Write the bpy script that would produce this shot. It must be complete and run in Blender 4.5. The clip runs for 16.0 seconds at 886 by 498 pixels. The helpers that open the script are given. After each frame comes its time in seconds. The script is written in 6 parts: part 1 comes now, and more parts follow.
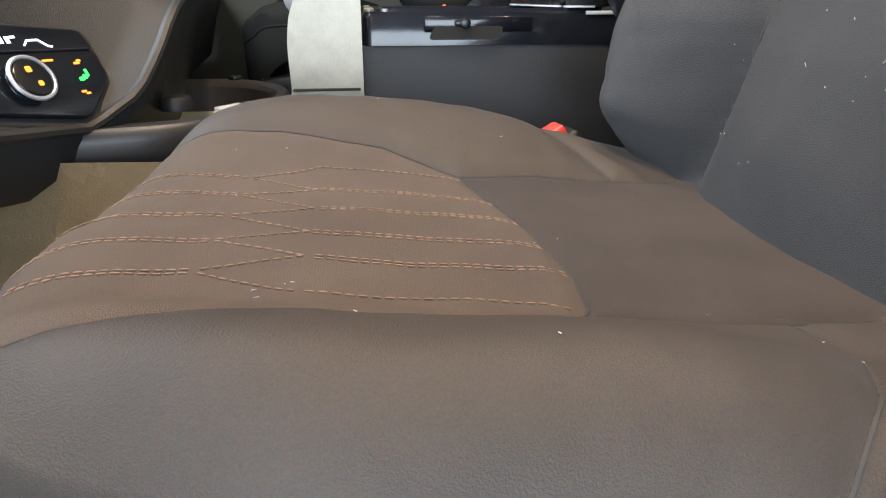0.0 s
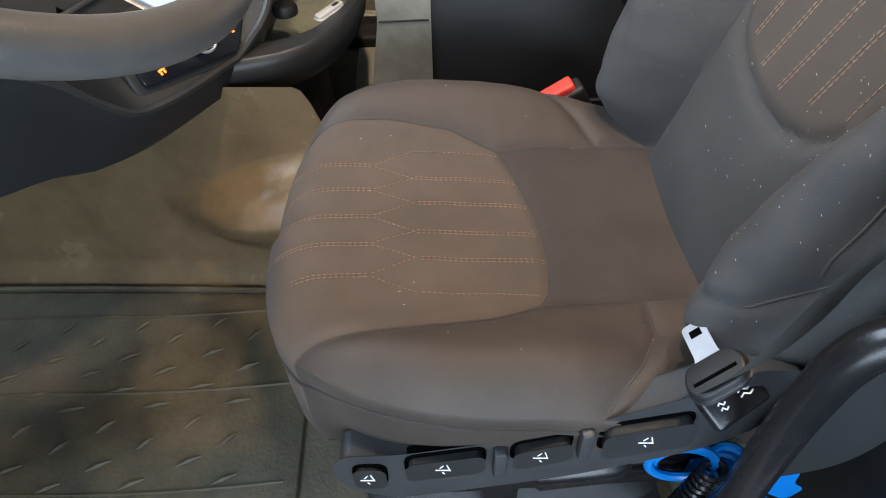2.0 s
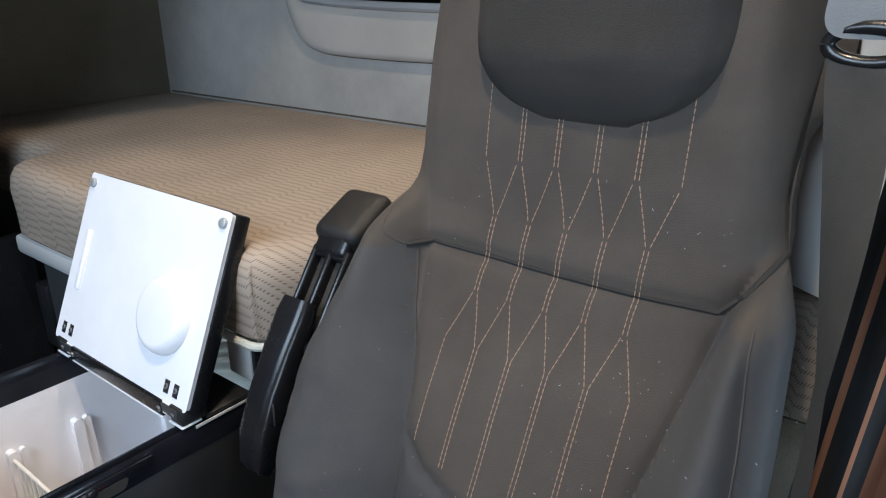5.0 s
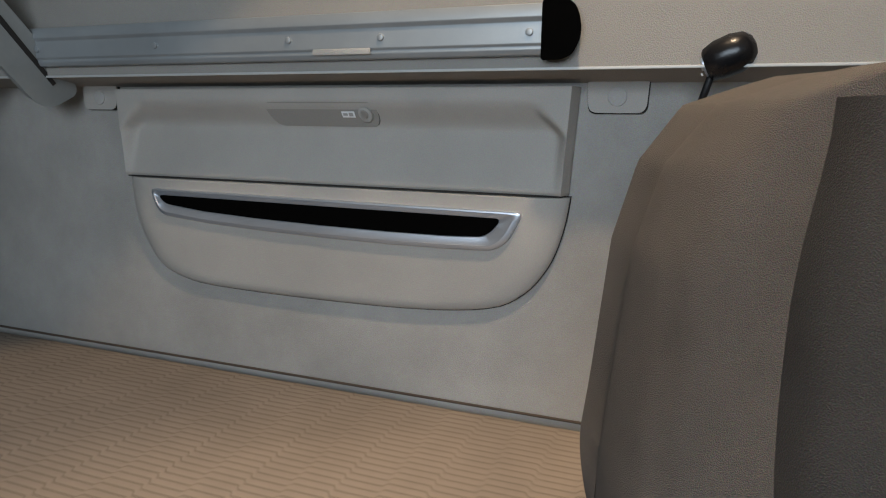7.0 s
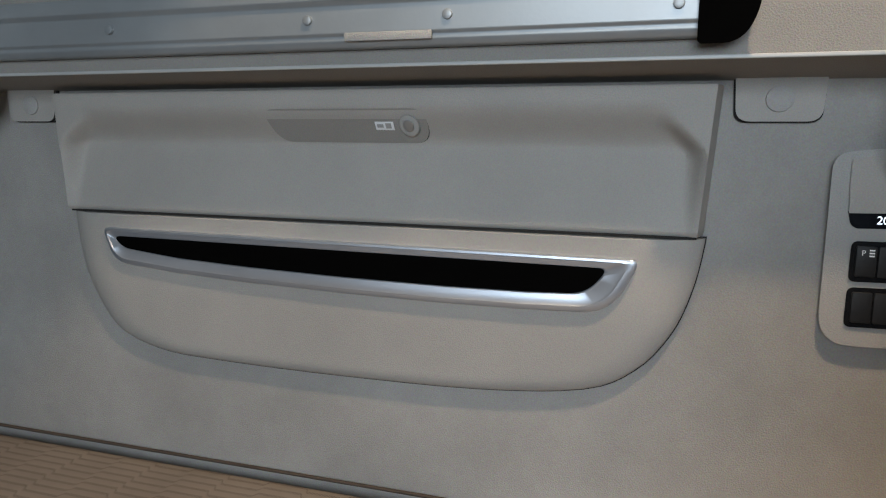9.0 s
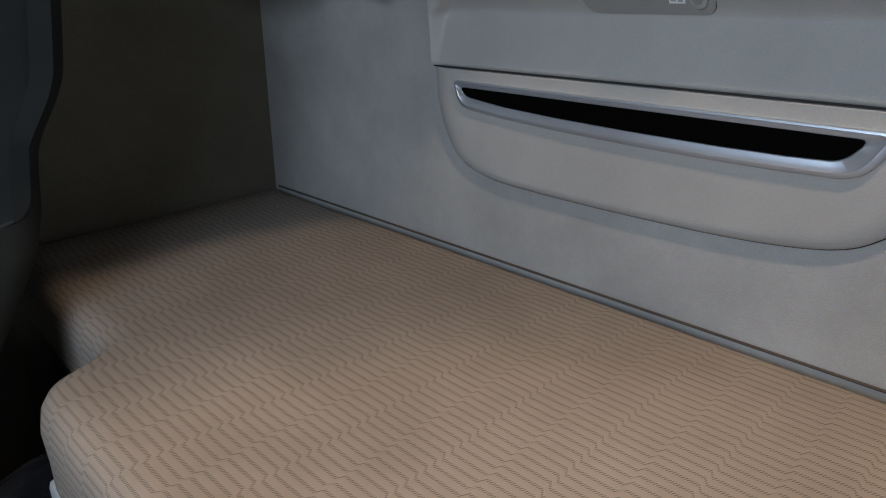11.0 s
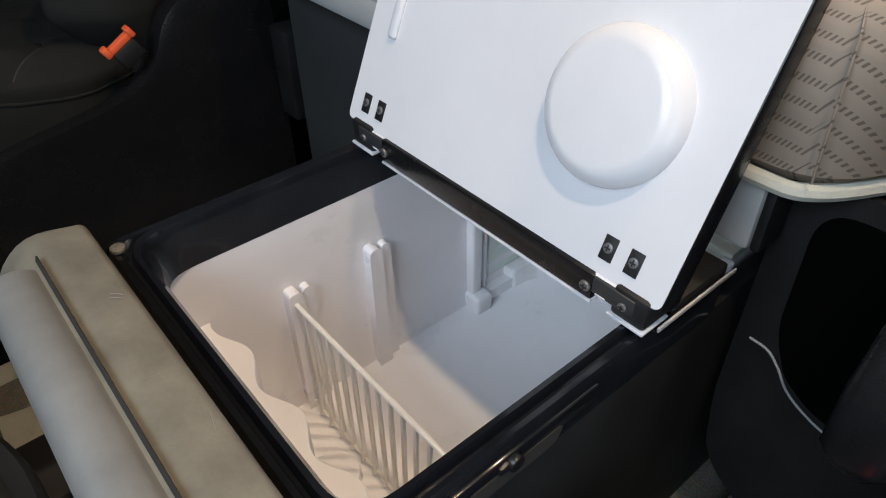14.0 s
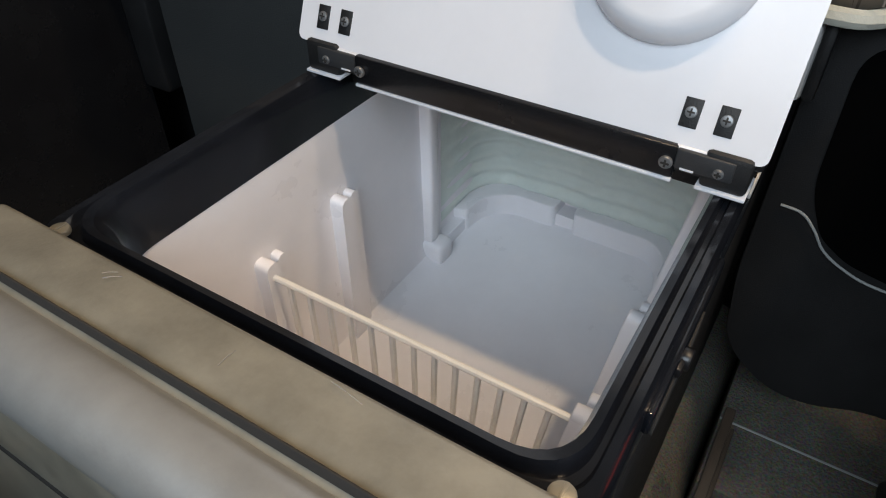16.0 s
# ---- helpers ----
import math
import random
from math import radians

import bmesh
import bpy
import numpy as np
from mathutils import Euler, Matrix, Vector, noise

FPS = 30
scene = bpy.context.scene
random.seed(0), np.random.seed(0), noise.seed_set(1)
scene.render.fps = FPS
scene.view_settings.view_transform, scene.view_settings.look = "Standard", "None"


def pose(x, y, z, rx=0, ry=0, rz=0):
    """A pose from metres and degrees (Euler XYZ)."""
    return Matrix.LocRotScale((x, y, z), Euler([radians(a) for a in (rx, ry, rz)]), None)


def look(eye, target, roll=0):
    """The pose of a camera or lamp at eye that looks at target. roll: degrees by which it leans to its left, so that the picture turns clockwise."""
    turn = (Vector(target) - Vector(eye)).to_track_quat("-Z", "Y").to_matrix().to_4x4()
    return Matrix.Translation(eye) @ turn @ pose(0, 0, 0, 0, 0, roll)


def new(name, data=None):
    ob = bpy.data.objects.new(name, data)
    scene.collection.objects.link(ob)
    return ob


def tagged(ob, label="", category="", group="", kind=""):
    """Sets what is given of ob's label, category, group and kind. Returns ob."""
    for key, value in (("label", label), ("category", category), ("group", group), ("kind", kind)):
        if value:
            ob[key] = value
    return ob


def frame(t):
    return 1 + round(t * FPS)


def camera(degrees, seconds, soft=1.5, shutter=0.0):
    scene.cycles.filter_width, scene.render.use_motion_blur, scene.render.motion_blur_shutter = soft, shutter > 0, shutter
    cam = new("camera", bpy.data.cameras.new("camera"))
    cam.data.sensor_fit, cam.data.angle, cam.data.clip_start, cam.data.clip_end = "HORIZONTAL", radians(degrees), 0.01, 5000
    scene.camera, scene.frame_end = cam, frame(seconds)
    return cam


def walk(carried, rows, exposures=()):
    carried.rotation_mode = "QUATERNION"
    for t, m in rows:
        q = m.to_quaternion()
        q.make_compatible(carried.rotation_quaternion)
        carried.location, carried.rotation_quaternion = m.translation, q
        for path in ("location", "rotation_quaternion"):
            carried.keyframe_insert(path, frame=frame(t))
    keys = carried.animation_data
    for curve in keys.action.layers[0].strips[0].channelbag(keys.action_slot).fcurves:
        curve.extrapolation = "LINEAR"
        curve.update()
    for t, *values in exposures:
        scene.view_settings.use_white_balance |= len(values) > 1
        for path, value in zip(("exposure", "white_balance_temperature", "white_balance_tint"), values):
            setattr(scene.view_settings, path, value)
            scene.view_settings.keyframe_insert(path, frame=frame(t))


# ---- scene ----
cam = camera(66.1, 16.0, soft=1.1)
PATH = [
    (0, (0.232, -0.016, 0.595), (0.445, 1.849, -0.095), -0.2),
    (0.5, (0.228, 0.001, 0.674), (0.324, 1.78, -0.236), -0.2),
    (0.7, (0.207, -0.025, 0.789), (0.245, 1.679, -0.258), -1.4),
    (1, (0.193, -0.055, 0.813), (0.203, 1.615, -0.287), -0.4),
    (1.5, (0.216, -0.112, 0.892), (0.218, 1.337, -0.486), -0.6),
    (2, (0.213, -0.179, 0.972), (0.256, 1.225, -0.452), -1.5),
    (2.5, (0.176, -0.131, 0.968), (0.381, 1.253, -0.461), -1.5),
    (3, (0.146, -0.051, 0.971), (0.698, 1.279, -0.417), -1.8),
    (3.5, (0.122, 0.022, 0.982), (1.001, 1.218, -0.359), -2.4),
    (4, (0.099, 0.063, 1.019), (1.242, 1.162, -0.2), -0.9),
    (4.5, (0.1, 0.073, 1.057), (1.423, 1.204, 0.072), -0.5),
    (5, (0.1, 0.074, 1.086), (1.584, 1.217, 0.383), -0.1),
    (5.2, (0.108, 0.071, 1.099), (1.643, 1.223, 0.535), -0.1),
    (7.3, (0.396, 0.627, 1.226), (2.312, 1.191, 0.902), 1.0),
    (7.5, (0.424, 0.691, 1.212), (2.37, 1.122, 0.917), 1.4),
    (8, (0.499, 0.766, 1.2), (2.469, 0.989, 0.923), 1.6),
    (8.5, (0.541, 0.741, 1.212), (2.504, 0.996, 0.925), 1.5),
    (9, (0.559, 0.737, 1.218), (2.447, 1.317, 0.904), 0.5),
    (9.5, (0.561, 0.729, 1.241), (2.259, 1.723, 0.879), -1.4),
    (9.7, (0.56, 0.73, 1.246), (2.167, 1.863, 0.879), -2.0),
    (11.8, (0.328, 0.501, 1.21), (1.569, 1.803, 0.335), 0.8),
    (12, (0.316, 0.494, 1.188), (1.533, 1.793, 0.277), 0.2),
    (12.5, (0.268, 0.465, 1.164), (1.433, 1.756, 0.176), 0.6),
    (13, (0.214, 0.458, 1.128), (1.304, 1.757, 0.069), 0.6),
    (13.5, (0.186, 0.506, 1.035), (1.16, 1.794, -0.146), 0.2),
    (13.8, (0.181, 0.558, 0.930), (1.137, 1.895, -0.21), -0.5),
    (14, (0.175, 0.606, 0.904), (1.164, 1.8, -0.359), -0.9),
    (14.5, (0.141, 0.675, 0.853), (1.286, 1.669, -0.45), -1.0),
    (15, (0.099, 0.719, 0.818), (1.346, 1.574, -0.492), -0.6),
    (15.5, (0.091, 0.747, 0.808), (1.367, 1.57, -0.494), -0.5),
    (16, (0.104, 0.737, 0.818), (1.401, 1.54, -0.475), -0.0),
]
walk(cam, [(t, look(e, g, r)) for t, e, g, r in PATH],
     [(0, 0.55, 6150, 9), (0.5, -0.08, 5650, 7), (1, -0.1, 5700, 7), (1.5, 0.04, 5850, 8), (2, 0.24, 5900, 8), (3.2, 0.18, 5550, 8), (4, 0.18, 5400, 7), (5, -0.25, 5650, 6), (7.3, -0.48, 6200, 8), (8.5, -0.45, 6200, 8), (9.7, -0.42, 6150, 8), (12, -0.86, 5400, 9), (12.7, -0.9, 5400, 9), (13.5, -0.73, 5650, 8), (14, -0.74, 6100, 8), (15, -0.62, 6550, 8), (16, -0.71, 6350, 8)])

# world and light
world = bpy.data.worlds.new("world")
scene.world = world
world.use_nodes = True
wn = world.node_tree
sky = wn.nodes.new("ShaderNodeTexSky")
sky.sky_type, sky.sun_disc = "NISHITA", False
sky.sun_elevation, sky.sun_rotation = radians(35), radians(200)
wn.links.new(sky.outputs[0], wn.nodes["Background"].inputs[0])
wn.nodes["Background"].inputs[1].default_value = 0.05


def area_lamp(name, eye, target, size_x, size_y, watts, colour):
    data = bpy.data.lights.new(name, "AREA")
    data.shape, data.size, data.size_y, data.energy, data.color = "RECTANGLE", size_x, size_y, watts, colour
    ob = new(name, data)
    ob.matrix_world = look(eye, target)
    return ob


WARM, COOL = (1.0, 0.72, 0.46), (0.80, 0.90, 1.0)


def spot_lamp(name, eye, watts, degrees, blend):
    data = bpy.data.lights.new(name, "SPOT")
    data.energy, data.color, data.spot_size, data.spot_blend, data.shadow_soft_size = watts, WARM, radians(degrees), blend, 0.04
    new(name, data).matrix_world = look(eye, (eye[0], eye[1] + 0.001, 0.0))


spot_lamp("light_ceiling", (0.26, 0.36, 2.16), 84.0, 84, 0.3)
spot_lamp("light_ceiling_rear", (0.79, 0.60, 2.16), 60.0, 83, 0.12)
area_lamp("light_door", (0.28, -0.60, 0.62), (0.40, 0.4, 0.45), 0.9, 0.55, 13.0, COOL)
area_lamp("light_windscreen", (-0.72, 0.55, 1.56), (0.5, 0.55, 0.55), 1.15, 0.75, 36.0, COOL)

# ---- materials ----


def shader(name, colour, rough=0.6, metal=0.0, var=0.12, scale=14.0, bump=0.15, fine=700.0, spec=0.4, coat=0.0, fleck=0.0, sheen=0.0):
    m = bpy.data.materials.new(name)
    m.use_nodes = True
    t = m.node_tree
    n, l = t.nodes, t.links
    b = n["Principled BSDF"]
    b.inputs["Roughness"].default_value, b.inputs["Metallic"].default_value = rough, metal
    b.inputs["Specular IOR Level"].default_value, b.inputs["Coat Weight"].default_value = spec, coat
    b.inputs["Sheen Weight"].default_value, b.inputs["Sheen Roughness"].default_value = sheen, 0.45
    co = n.new("ShaderNodeTexCoord")
    big = n.new("ShaderNodeTexNoise")
    big.inputs["Scale"].default_value, big.inputs["Detail"].default_value, big.inputs["Roughness"].default_value = scale, 5, 0.65
    l.new(co.outputs["Object"], big.inputs["Vector"])
    ramp = n.new("ShaderNodeValToRGB")
    ramp.color_ramp.elements[0].position, ramp.color_ramp.elements[1].position = 0.3, 0.7
    ramp.color_ramp.elements[0].color = (*[c * (1 - var) for c in colour], 1)
    ramp.color_ramp.elements[1].color = (*[min(1, c * (1 + var)) for c in colour], 1)
    l.new(big.outputs["Fac"], ramp.inputs["Fac"])
    out = ramp.outputs["Color"]
    small = n.new("ShaderNodeTexNoise")
    small.inputs["Scale"].default_value, small.inputs["Detail"].default_value = fine, 3
    l.new(co.outputs["Object"], small.inputs["Vector"])
    if fleck:
        mix = n.new("ShaderNodeMix")
        mix.data_type, mix.blend_type = "RGBA", "OVERLAY"
        mix.inputs["Factor"].default_value = fleck
        l.new(out, mix.inputs["A"])
        l.new(small.outputs["Color"], mix.inputs["B"])
        out = mix.outputs["Result"]
    l.new(out, b.inputs["Base Color"])
    if bump:
        bp = n.new("ShaderNodeBump")
        bp.inputs["Strength"].default_value, bp.inputs["Distance"].default_value = bump, 0.002
        l.new(small.outputs["Fac"], bp.inputs["Height"])
        l.new(bp.outputs["Normal"], b.inputs["Normal"])
    mr = n.new("ShaderNodeMapRange")
    mr.inputs["To Min"].default_value, mr.inputs["To Max"].default_value = max(0.02, rough - 0.12), min(1, rough + 0.12)
    l.new(big.outputs["Fac"], mr.inputs["Value"])
    l.new(mr.outputs["Result"], b.inputs["Roughness"])
    return m


def glow(name, colour, power):
    m = bpy.data.materials.new(name)
    m.use_nodes = True
    b = m.node_tree.nodes["Principled BSDF"]
    b.inputs["Base Color"].default_value = (*colour, 1)
    b.inputs["Emission Color"].default_value, b.inputs["Emission Strength"].default_value = (*colour, 1), power
    return m


def mattress_cloth():
    """Beige knitted cover: dotted lines along y that step sideways at even distances."""
    m = shader("mattress_cloth", (0.255, 0.212, 0.172), 0.9, var=0.12, scale=5, bump=0.0, fine=900, spec=0.15)
    n, l = m.node_tree.nodes, m.node_tree.links
    b = n["Principled BSDF"]
    co, sep = n.new("ShaderNodeTexCoord"), n.new("ShaderNodeSeparateXYZ")
    l.new(co.outputs["Object"], sep.inputs[0])

    def op(kind, a, c=0.0):
        q = n.new("ShaderNodeMath")
        q.operation = kind
        for i, v in enumerate((a, c)):
            if isinstance(v, (int, float)):
                q.inputs[i].default_value = v
            else:
                l.new(v, q.inputs[i])
        return q.outputs[0]
    x, y, z = sep.outputs
    depth = op("ADD", x, op("MULTIPLY", z, 1.0))
    # every line keeps its course and then steps over, like stretched honeycomb
    wave = op("SINE", op("MULTIPLY", y, 2 * math.pi / 0.105))
    step = op("MULTIPLY", op("MAXIMUM", op("MINIMUM", op("MULTIPLY", wave, 7.0), 1.0), -1.0), 0.0040)
    across = op("FRACT", op("DIVIDE", op("ADD", depth, step), 0.0136))
    line = op("LESS_THAN", op("ABSOLUTE", op("SUBTRACT", op("ABSOLUTE", op("SUBTRACT", across, 0.5)), 0.07)), 0.095)
    slant = op("ADD", y, op("MULTIPLY", depth, 0.55))
    dots = op("LESS_THAN", op("FRACT", op("DIVIDE", slant, 0.0031)), 0.46)
    hole = op("MULTIPLY", line, dots)
    ribs = op("MULTIPLY", op("COSINE", op("MULTIPLY", op("SUBTRACT", across, 0.5), 2 * math.pi)), -0.3)
    height = op("SUBTRACT", ribs, op("MULTIPLY", hole, 2.0))
    bp = n.new("ShaderNodeBump")
    bp.inputs["Strength"].default_value, bp.inputs["Distance"].default_value = 0.28, 0.0012
    l.new(height, bp.inputs["Height"])
    l.new(bp.outputs["Normal"], b.inputs["Normal"])
    src = b.inputs["Base Color"].links[0].from_socket
    mix = n.new("ShaderNodeMix")
    mix.data_type, mix.blend_type = "RGBA", "MIX"
    l.new(op("MULTIPLY", hole, 0.64), mix.inputs["Factor"])
    l.new(src, mix.inputs["A"])
    mix.inputs["B"].default_value = (0.062, 0.047, 0.036, 1)
    l.new(mix.outputs["Result"], b.inputs["Base Color"])
    return m


# cushion's cloth again, its cooler light put into a darker, greyer colour
SEAT_BACK = shader("seat_back_cloth", (0.058, 0.050, 0.043), 0.85, var=0.2, scale=9, bump=0.55, fine=1500, spec=0.2, fleck=0.6, sheen=0.03)
# cool, dim light on bolsters and lower back, put into the cloth colour
SEAT_BACK_COOL = shader("seat_back_cloth_cool", (0.044, 0.043, 0.043), 0.72, var=0.2, scale=8, bump=0.5, fine=1500, spec=0.25, fleck=0.55, sheen=0.03)
SEAT = shader("seat_cloth", (0.084, 0.064, 0.050), 0.85, var=0.2, scale=9, bump=0.55, fine=1500, spec=0.2, fleck=0.6, sheen=0.03)
SEAT_REAR = shader("seat_cloth_rear", (0.046, 0.037, 0.032), 0.85, var=0.18, scale=11, bump=0.5, fine=1300, spec=0.2, fleck=0.55, sheen=0.03)
SEAT_SIDE = shader("seat_cloth_side", (0.044, 0.0345, 0.028), 0.58, var=0.2, scale=10, bump=0.28, fine=1300, spec=0.3, fleck=0.5, sheen=0.03)
SEAT_DARK = shader("seat_cloth_dark", (0.056, 0.052, 0.048), 0.72, var=0.16, scale=8, bump=0.4, fine=1200, spec=0.25, fleck=0.5, sheen=0.03)
ARM_HIDE = shader("armrest_hide", (0.011, 0.0105, 0.010), 0.42, var=0.2, scale=14, bump=0.5, fine=900, spec=0.35)
# passenger seat's shade put into near-black cloth; the armrest backing shares it
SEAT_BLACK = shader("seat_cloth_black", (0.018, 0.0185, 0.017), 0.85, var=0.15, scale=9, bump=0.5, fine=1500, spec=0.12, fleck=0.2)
CONTROL = shader("control_plastic", (0.030, 0.031, 0.033), 0.42, var=0.12, scale=20, bump=0.2, fine=900)
LOOP_GREY = shader("loop_grey", (0.13, 0.13, 0.13), 0.5, var=0.1, scale=20)
SIDE_GREY = shader("side_grey_cloth", (0.026, 0.028, 0.028), 0.9, var=0.1, scale=9, bump=0.4, fine=600)
FOLD = shader("sewn_fold", (0.040, 0.036, 0.033), 0.9, var=0.2, scale=40)
SEAM = shader("seam", (0.022, 0.020, 0.018), 0.9, var=0.1)
STITCH = shader("stitch_thread", (0.27, 0.175, 0.12), 0.7, var=0.2, scale=60)
STITCH_WORN = shader("stitch_thread_worn", (0.20, 0.125, 0.08), 0.8, var=0.3, scale=60)
BLACK = shader("black_plastic", (0.010, 0.010, 0.0105), 0.5, var=0.25, scale=10, bump=0.25, fine=900)
BLACK_FINE = shader("black_smooth_plastic", (0.008, 0.008, 0.009), 0.26, var=0.12, scale=18, bump=0.05, fine=300)
GLOSS = shader("gloss_black", (0.008, 0.009, 0.012), 0.14, var=0.3, scale=16, bump=0.03, fine=120, spec=0.5)
DASH = shader("dash_plastic", (0.014, 0.015, 0.016), 0.5, var=0.15, scale=6, bump=0.35, fine=800)
DASH_TRIM = shader("dash_trim", (0.024, 0.023, 0.0225), 0.42, var=0.15, scale=8, bump=0.1, fine=700)
SILVER = shader("silver_paint", (0.36, 0.36, 0.35), 0.38, 0.55, var=0.12, scale=20, bump=0.06, fine=500)
SILVER_WORN = shader("worn_silver_paint", (0.29, 0.27, 0.22), 0.40, 0.40, var=0.22, scale=26, bump=0.08, fine=400)
CHROME = shader("satin_chrome", (0.52, 0.56, 0.62), 0.36, 0.75, var=0.03, scale=5, bump=0.0)
ALU = shader("aluminium", (0.34, 0.36, 0.37), 0.42, 0.45, var=0.07, scale=8, bump=0.04, fine=250)
WHITE = shader("white_plastic", (0.66, 0.66, 0.69), 0.22, var=0.03, scale=12, bump=0.03, fine=90)
LINER = shader("fridge_liner", (0.78, 0.77, 0.80), 0.30, var=0.04, scale=10, bump=0.04, fine=60)
WIRE = shader("coated_wire", (0.74, 0.72, 0.68), 0.35, var=0.06, scale=40, bump=0.02)
WALL = shader("wall_felt", (0.335, 0.322, 0.300), 0.95, var=0.13, scale=7, bump=0.35, fine=620, spec=0.1, fleck=0.28)
# browner than the rear wall, and darkened for the dim light at the bunk end
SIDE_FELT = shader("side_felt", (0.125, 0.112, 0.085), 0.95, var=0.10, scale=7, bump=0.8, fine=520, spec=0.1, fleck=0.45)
PANEL = shader("panel_beige", (0.37, 0.348, 0.318), 0.62, var=0.07, scale=5, bump=0.22, fine=700, spec=0.3, fleck=0.25)
BOARD = shader("board_beige", (0.28, 0.264, 0.24), 0.62, var=0.05, scale=5, bump=0.4, fine=700, spec=0.3, fleck=0.25)
PANEL_GREY = shader("panel_grey", (0.37, 0.36, 0.34), 0.62, var=0.05, scale=5, bump=0.4, fine=700, spec=0.3, fleck=0.25)
TRIM_LIGHT = shader("light_trim", (0.46, 0.46, 0.45), 0.45, 0.1, var=0.06, scale=9, bump=0.05)
MAT_FLOOR = shader("rubber_mat", (0.052, 0.044, 0.026), 0.55, var=0.5, scale=9, bump=0.5, fine=160, fleck=0.3)
TUNNEL = shader("tunnel_plastic", (0.30, 0.215, 0.12), 0.25, var=0.25, scale=7, bump=0.22, fine=420, spec=0.6)
CREAM = shader("cream_cover", (0.50, 0.49, 0.42), 0.8, var=0.12, scale=20, bump=0.4, fine=300)
TRAY = shader("tray_rubber", (0.17, 0.18, 0.14), 0.7, var=0.2, scale=24, bump=0.6, fine=320, fleck=0.3)
RED = shader("red_plastic", (0.62, 0.05, 0.035), 0.35, var=0.08, bump=0.03)
ORANGE = shader("orange_plastic", (0.75, 0.12, 0.04), 0.35, var=0.08, bump=0.03)
BLUE = shader("blue_plastic", (0.01, 0.13, 0.42), 0.3, var=0.1, bump=0.03)
DULL = shader("dull_zinc", (0.20, 0.205, 0.21), 0.4, 0.6, var=0.15, scale=30, bump=0.04)
RIM_GRIP = shader("wheel_leather", (0.070, 0.067, 0.063), 0.40, var=0.15, scale=10, bump=0.1, fine=700)
STAY = shader("stay_grey", (0.25, 0.26, 0.255), 0.5, var=0.1, scale=14, bump=0.05)
STEEL = shader("zinc_steel", (0.46, 0.48, 0.52), 0.38, 0.7, var=0.1, scale=30, bump=0.04)
CARPET = shader("dark_carpet", (0.105, 0.098, 0.082), 0.95, var=0.25, scale=12, bump=1.0, fine=360, spec=0.1, fleck=0.95)
BELT = shader("belt_webbing", (0.062, 0.060, 0.057), 0.7, var=0.15, scale=40, bump=0.5, fine=1400, fleck=0.2)
COPPER = shader("curtain_copper", (0.34, 0.155, 0.085), 0.85, var=0.1, bump=0.2)
CURTAIN = shader("curtain_dark", (0.022, 0.022, 0.022), 0.9, var=0.15, scale=20, bump=0.3)
MARK = shader("printed_mark", (0.8, 0.8, 0.8), 0.5, var=0.02, bump=0.0)
CLOTH = mattress_cloth()
GLOW_ORANGE = glow("lit_orange", (1.0, 0.22, 0.02), 1.6)
GLOW_GREEN = glow("lit_green", (0.05, 0.9, 0.1), 1.3)
GLOW_WHITE = glow("lit_white", (0.85, 0.92, 1.0), 1.8)
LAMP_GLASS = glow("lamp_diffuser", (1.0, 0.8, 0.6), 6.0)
# flat black for shaded slots, holes and hollows, also the rail's black end cap
VOID = shader("shade_and_cap_black", (0.002, 0.002, 0.002), 0.9, var=0.1, bump=0.0, spec=0.0)

# ---- mesh helpers ----


def mesh_of(name, bm, material, smooth=True):
    me = bpy.data.meshes.new(name)
    bmesh.ops.recalc_face_normals(bm, faces=bm.faces)
    bm.to_mesh(me)
    bm.free()
    for p in me.polygons:
        p.use_smooth = smooth
    if smooth:
        me.set_sharp_from_angle(angle=radians(38))
    for m in material if isinstance(material, (list, tuple)) else [material]:
        me.materials.append(m)
    return me


def part(name, bm, material, parent=None, label="", smooth=True):
    ob = new(name, mesh_of(name, bm, material, smooth))
    if parent is not None:
        ob.parent = parent
        ob.matrix_parent_inverse = parent_world(parent).inverted()
    return tagged(ob, label)


def parent_world(ob):
    m = ob.matrix_basis.copy()
    while ob.parent is not None:
        m = ob.parent.matrix_basis @ ob.matrix_parent_inverse @ m
        ob = ob.parent
    return m


def thing(name, at, label, category, group="", kind=""):
    ob = new(name)
    ob.empty_display_size = 0.05
    ob.matrix_basis = Matrix.Translation(at)
    return tagged(ob, label, category, group, kind)


def whole(name, bm, material, label, category, kind="", smooth=True, group=""):
    return tagged(part(name, bm, material, None, "", smooth), label, category, group, kind)


def join(*bms):
    out = bms[0]
    for b in bms[1:]:
        me = bpy.data.meshes.new("joined")
        b.to_mesh(me)
        b.free()
        out.from_mesh(me)
        bpy.data.meshes.remove(me)
    return out


def box(lo, hi, bevel=0.003, seg=2, m=None):
    bm = bmesh.new()
    bmesh.ops.create_cube(bm, size=1.0)
    s = [b - a for a, b in zip(lo, hi)]
    bmesh.ops.scale(bm, vec=s, verts=bm.verts)
    bmesh.ops.translate(bm, vec=[(a + b) / 2 for a, b in zip(lo, hi)], verts=bm.verts)
    if bevel:
        bmesh.ops.bevel(bm, geom=list(bm.edges), offset=min(bevel, min(s) * 0.49), segments=seg, profile=0.5, affect="EDGES")
    if m:
        bmesh.ops.transform(bm, matrix=m, verts=bm.verts)
    return bm


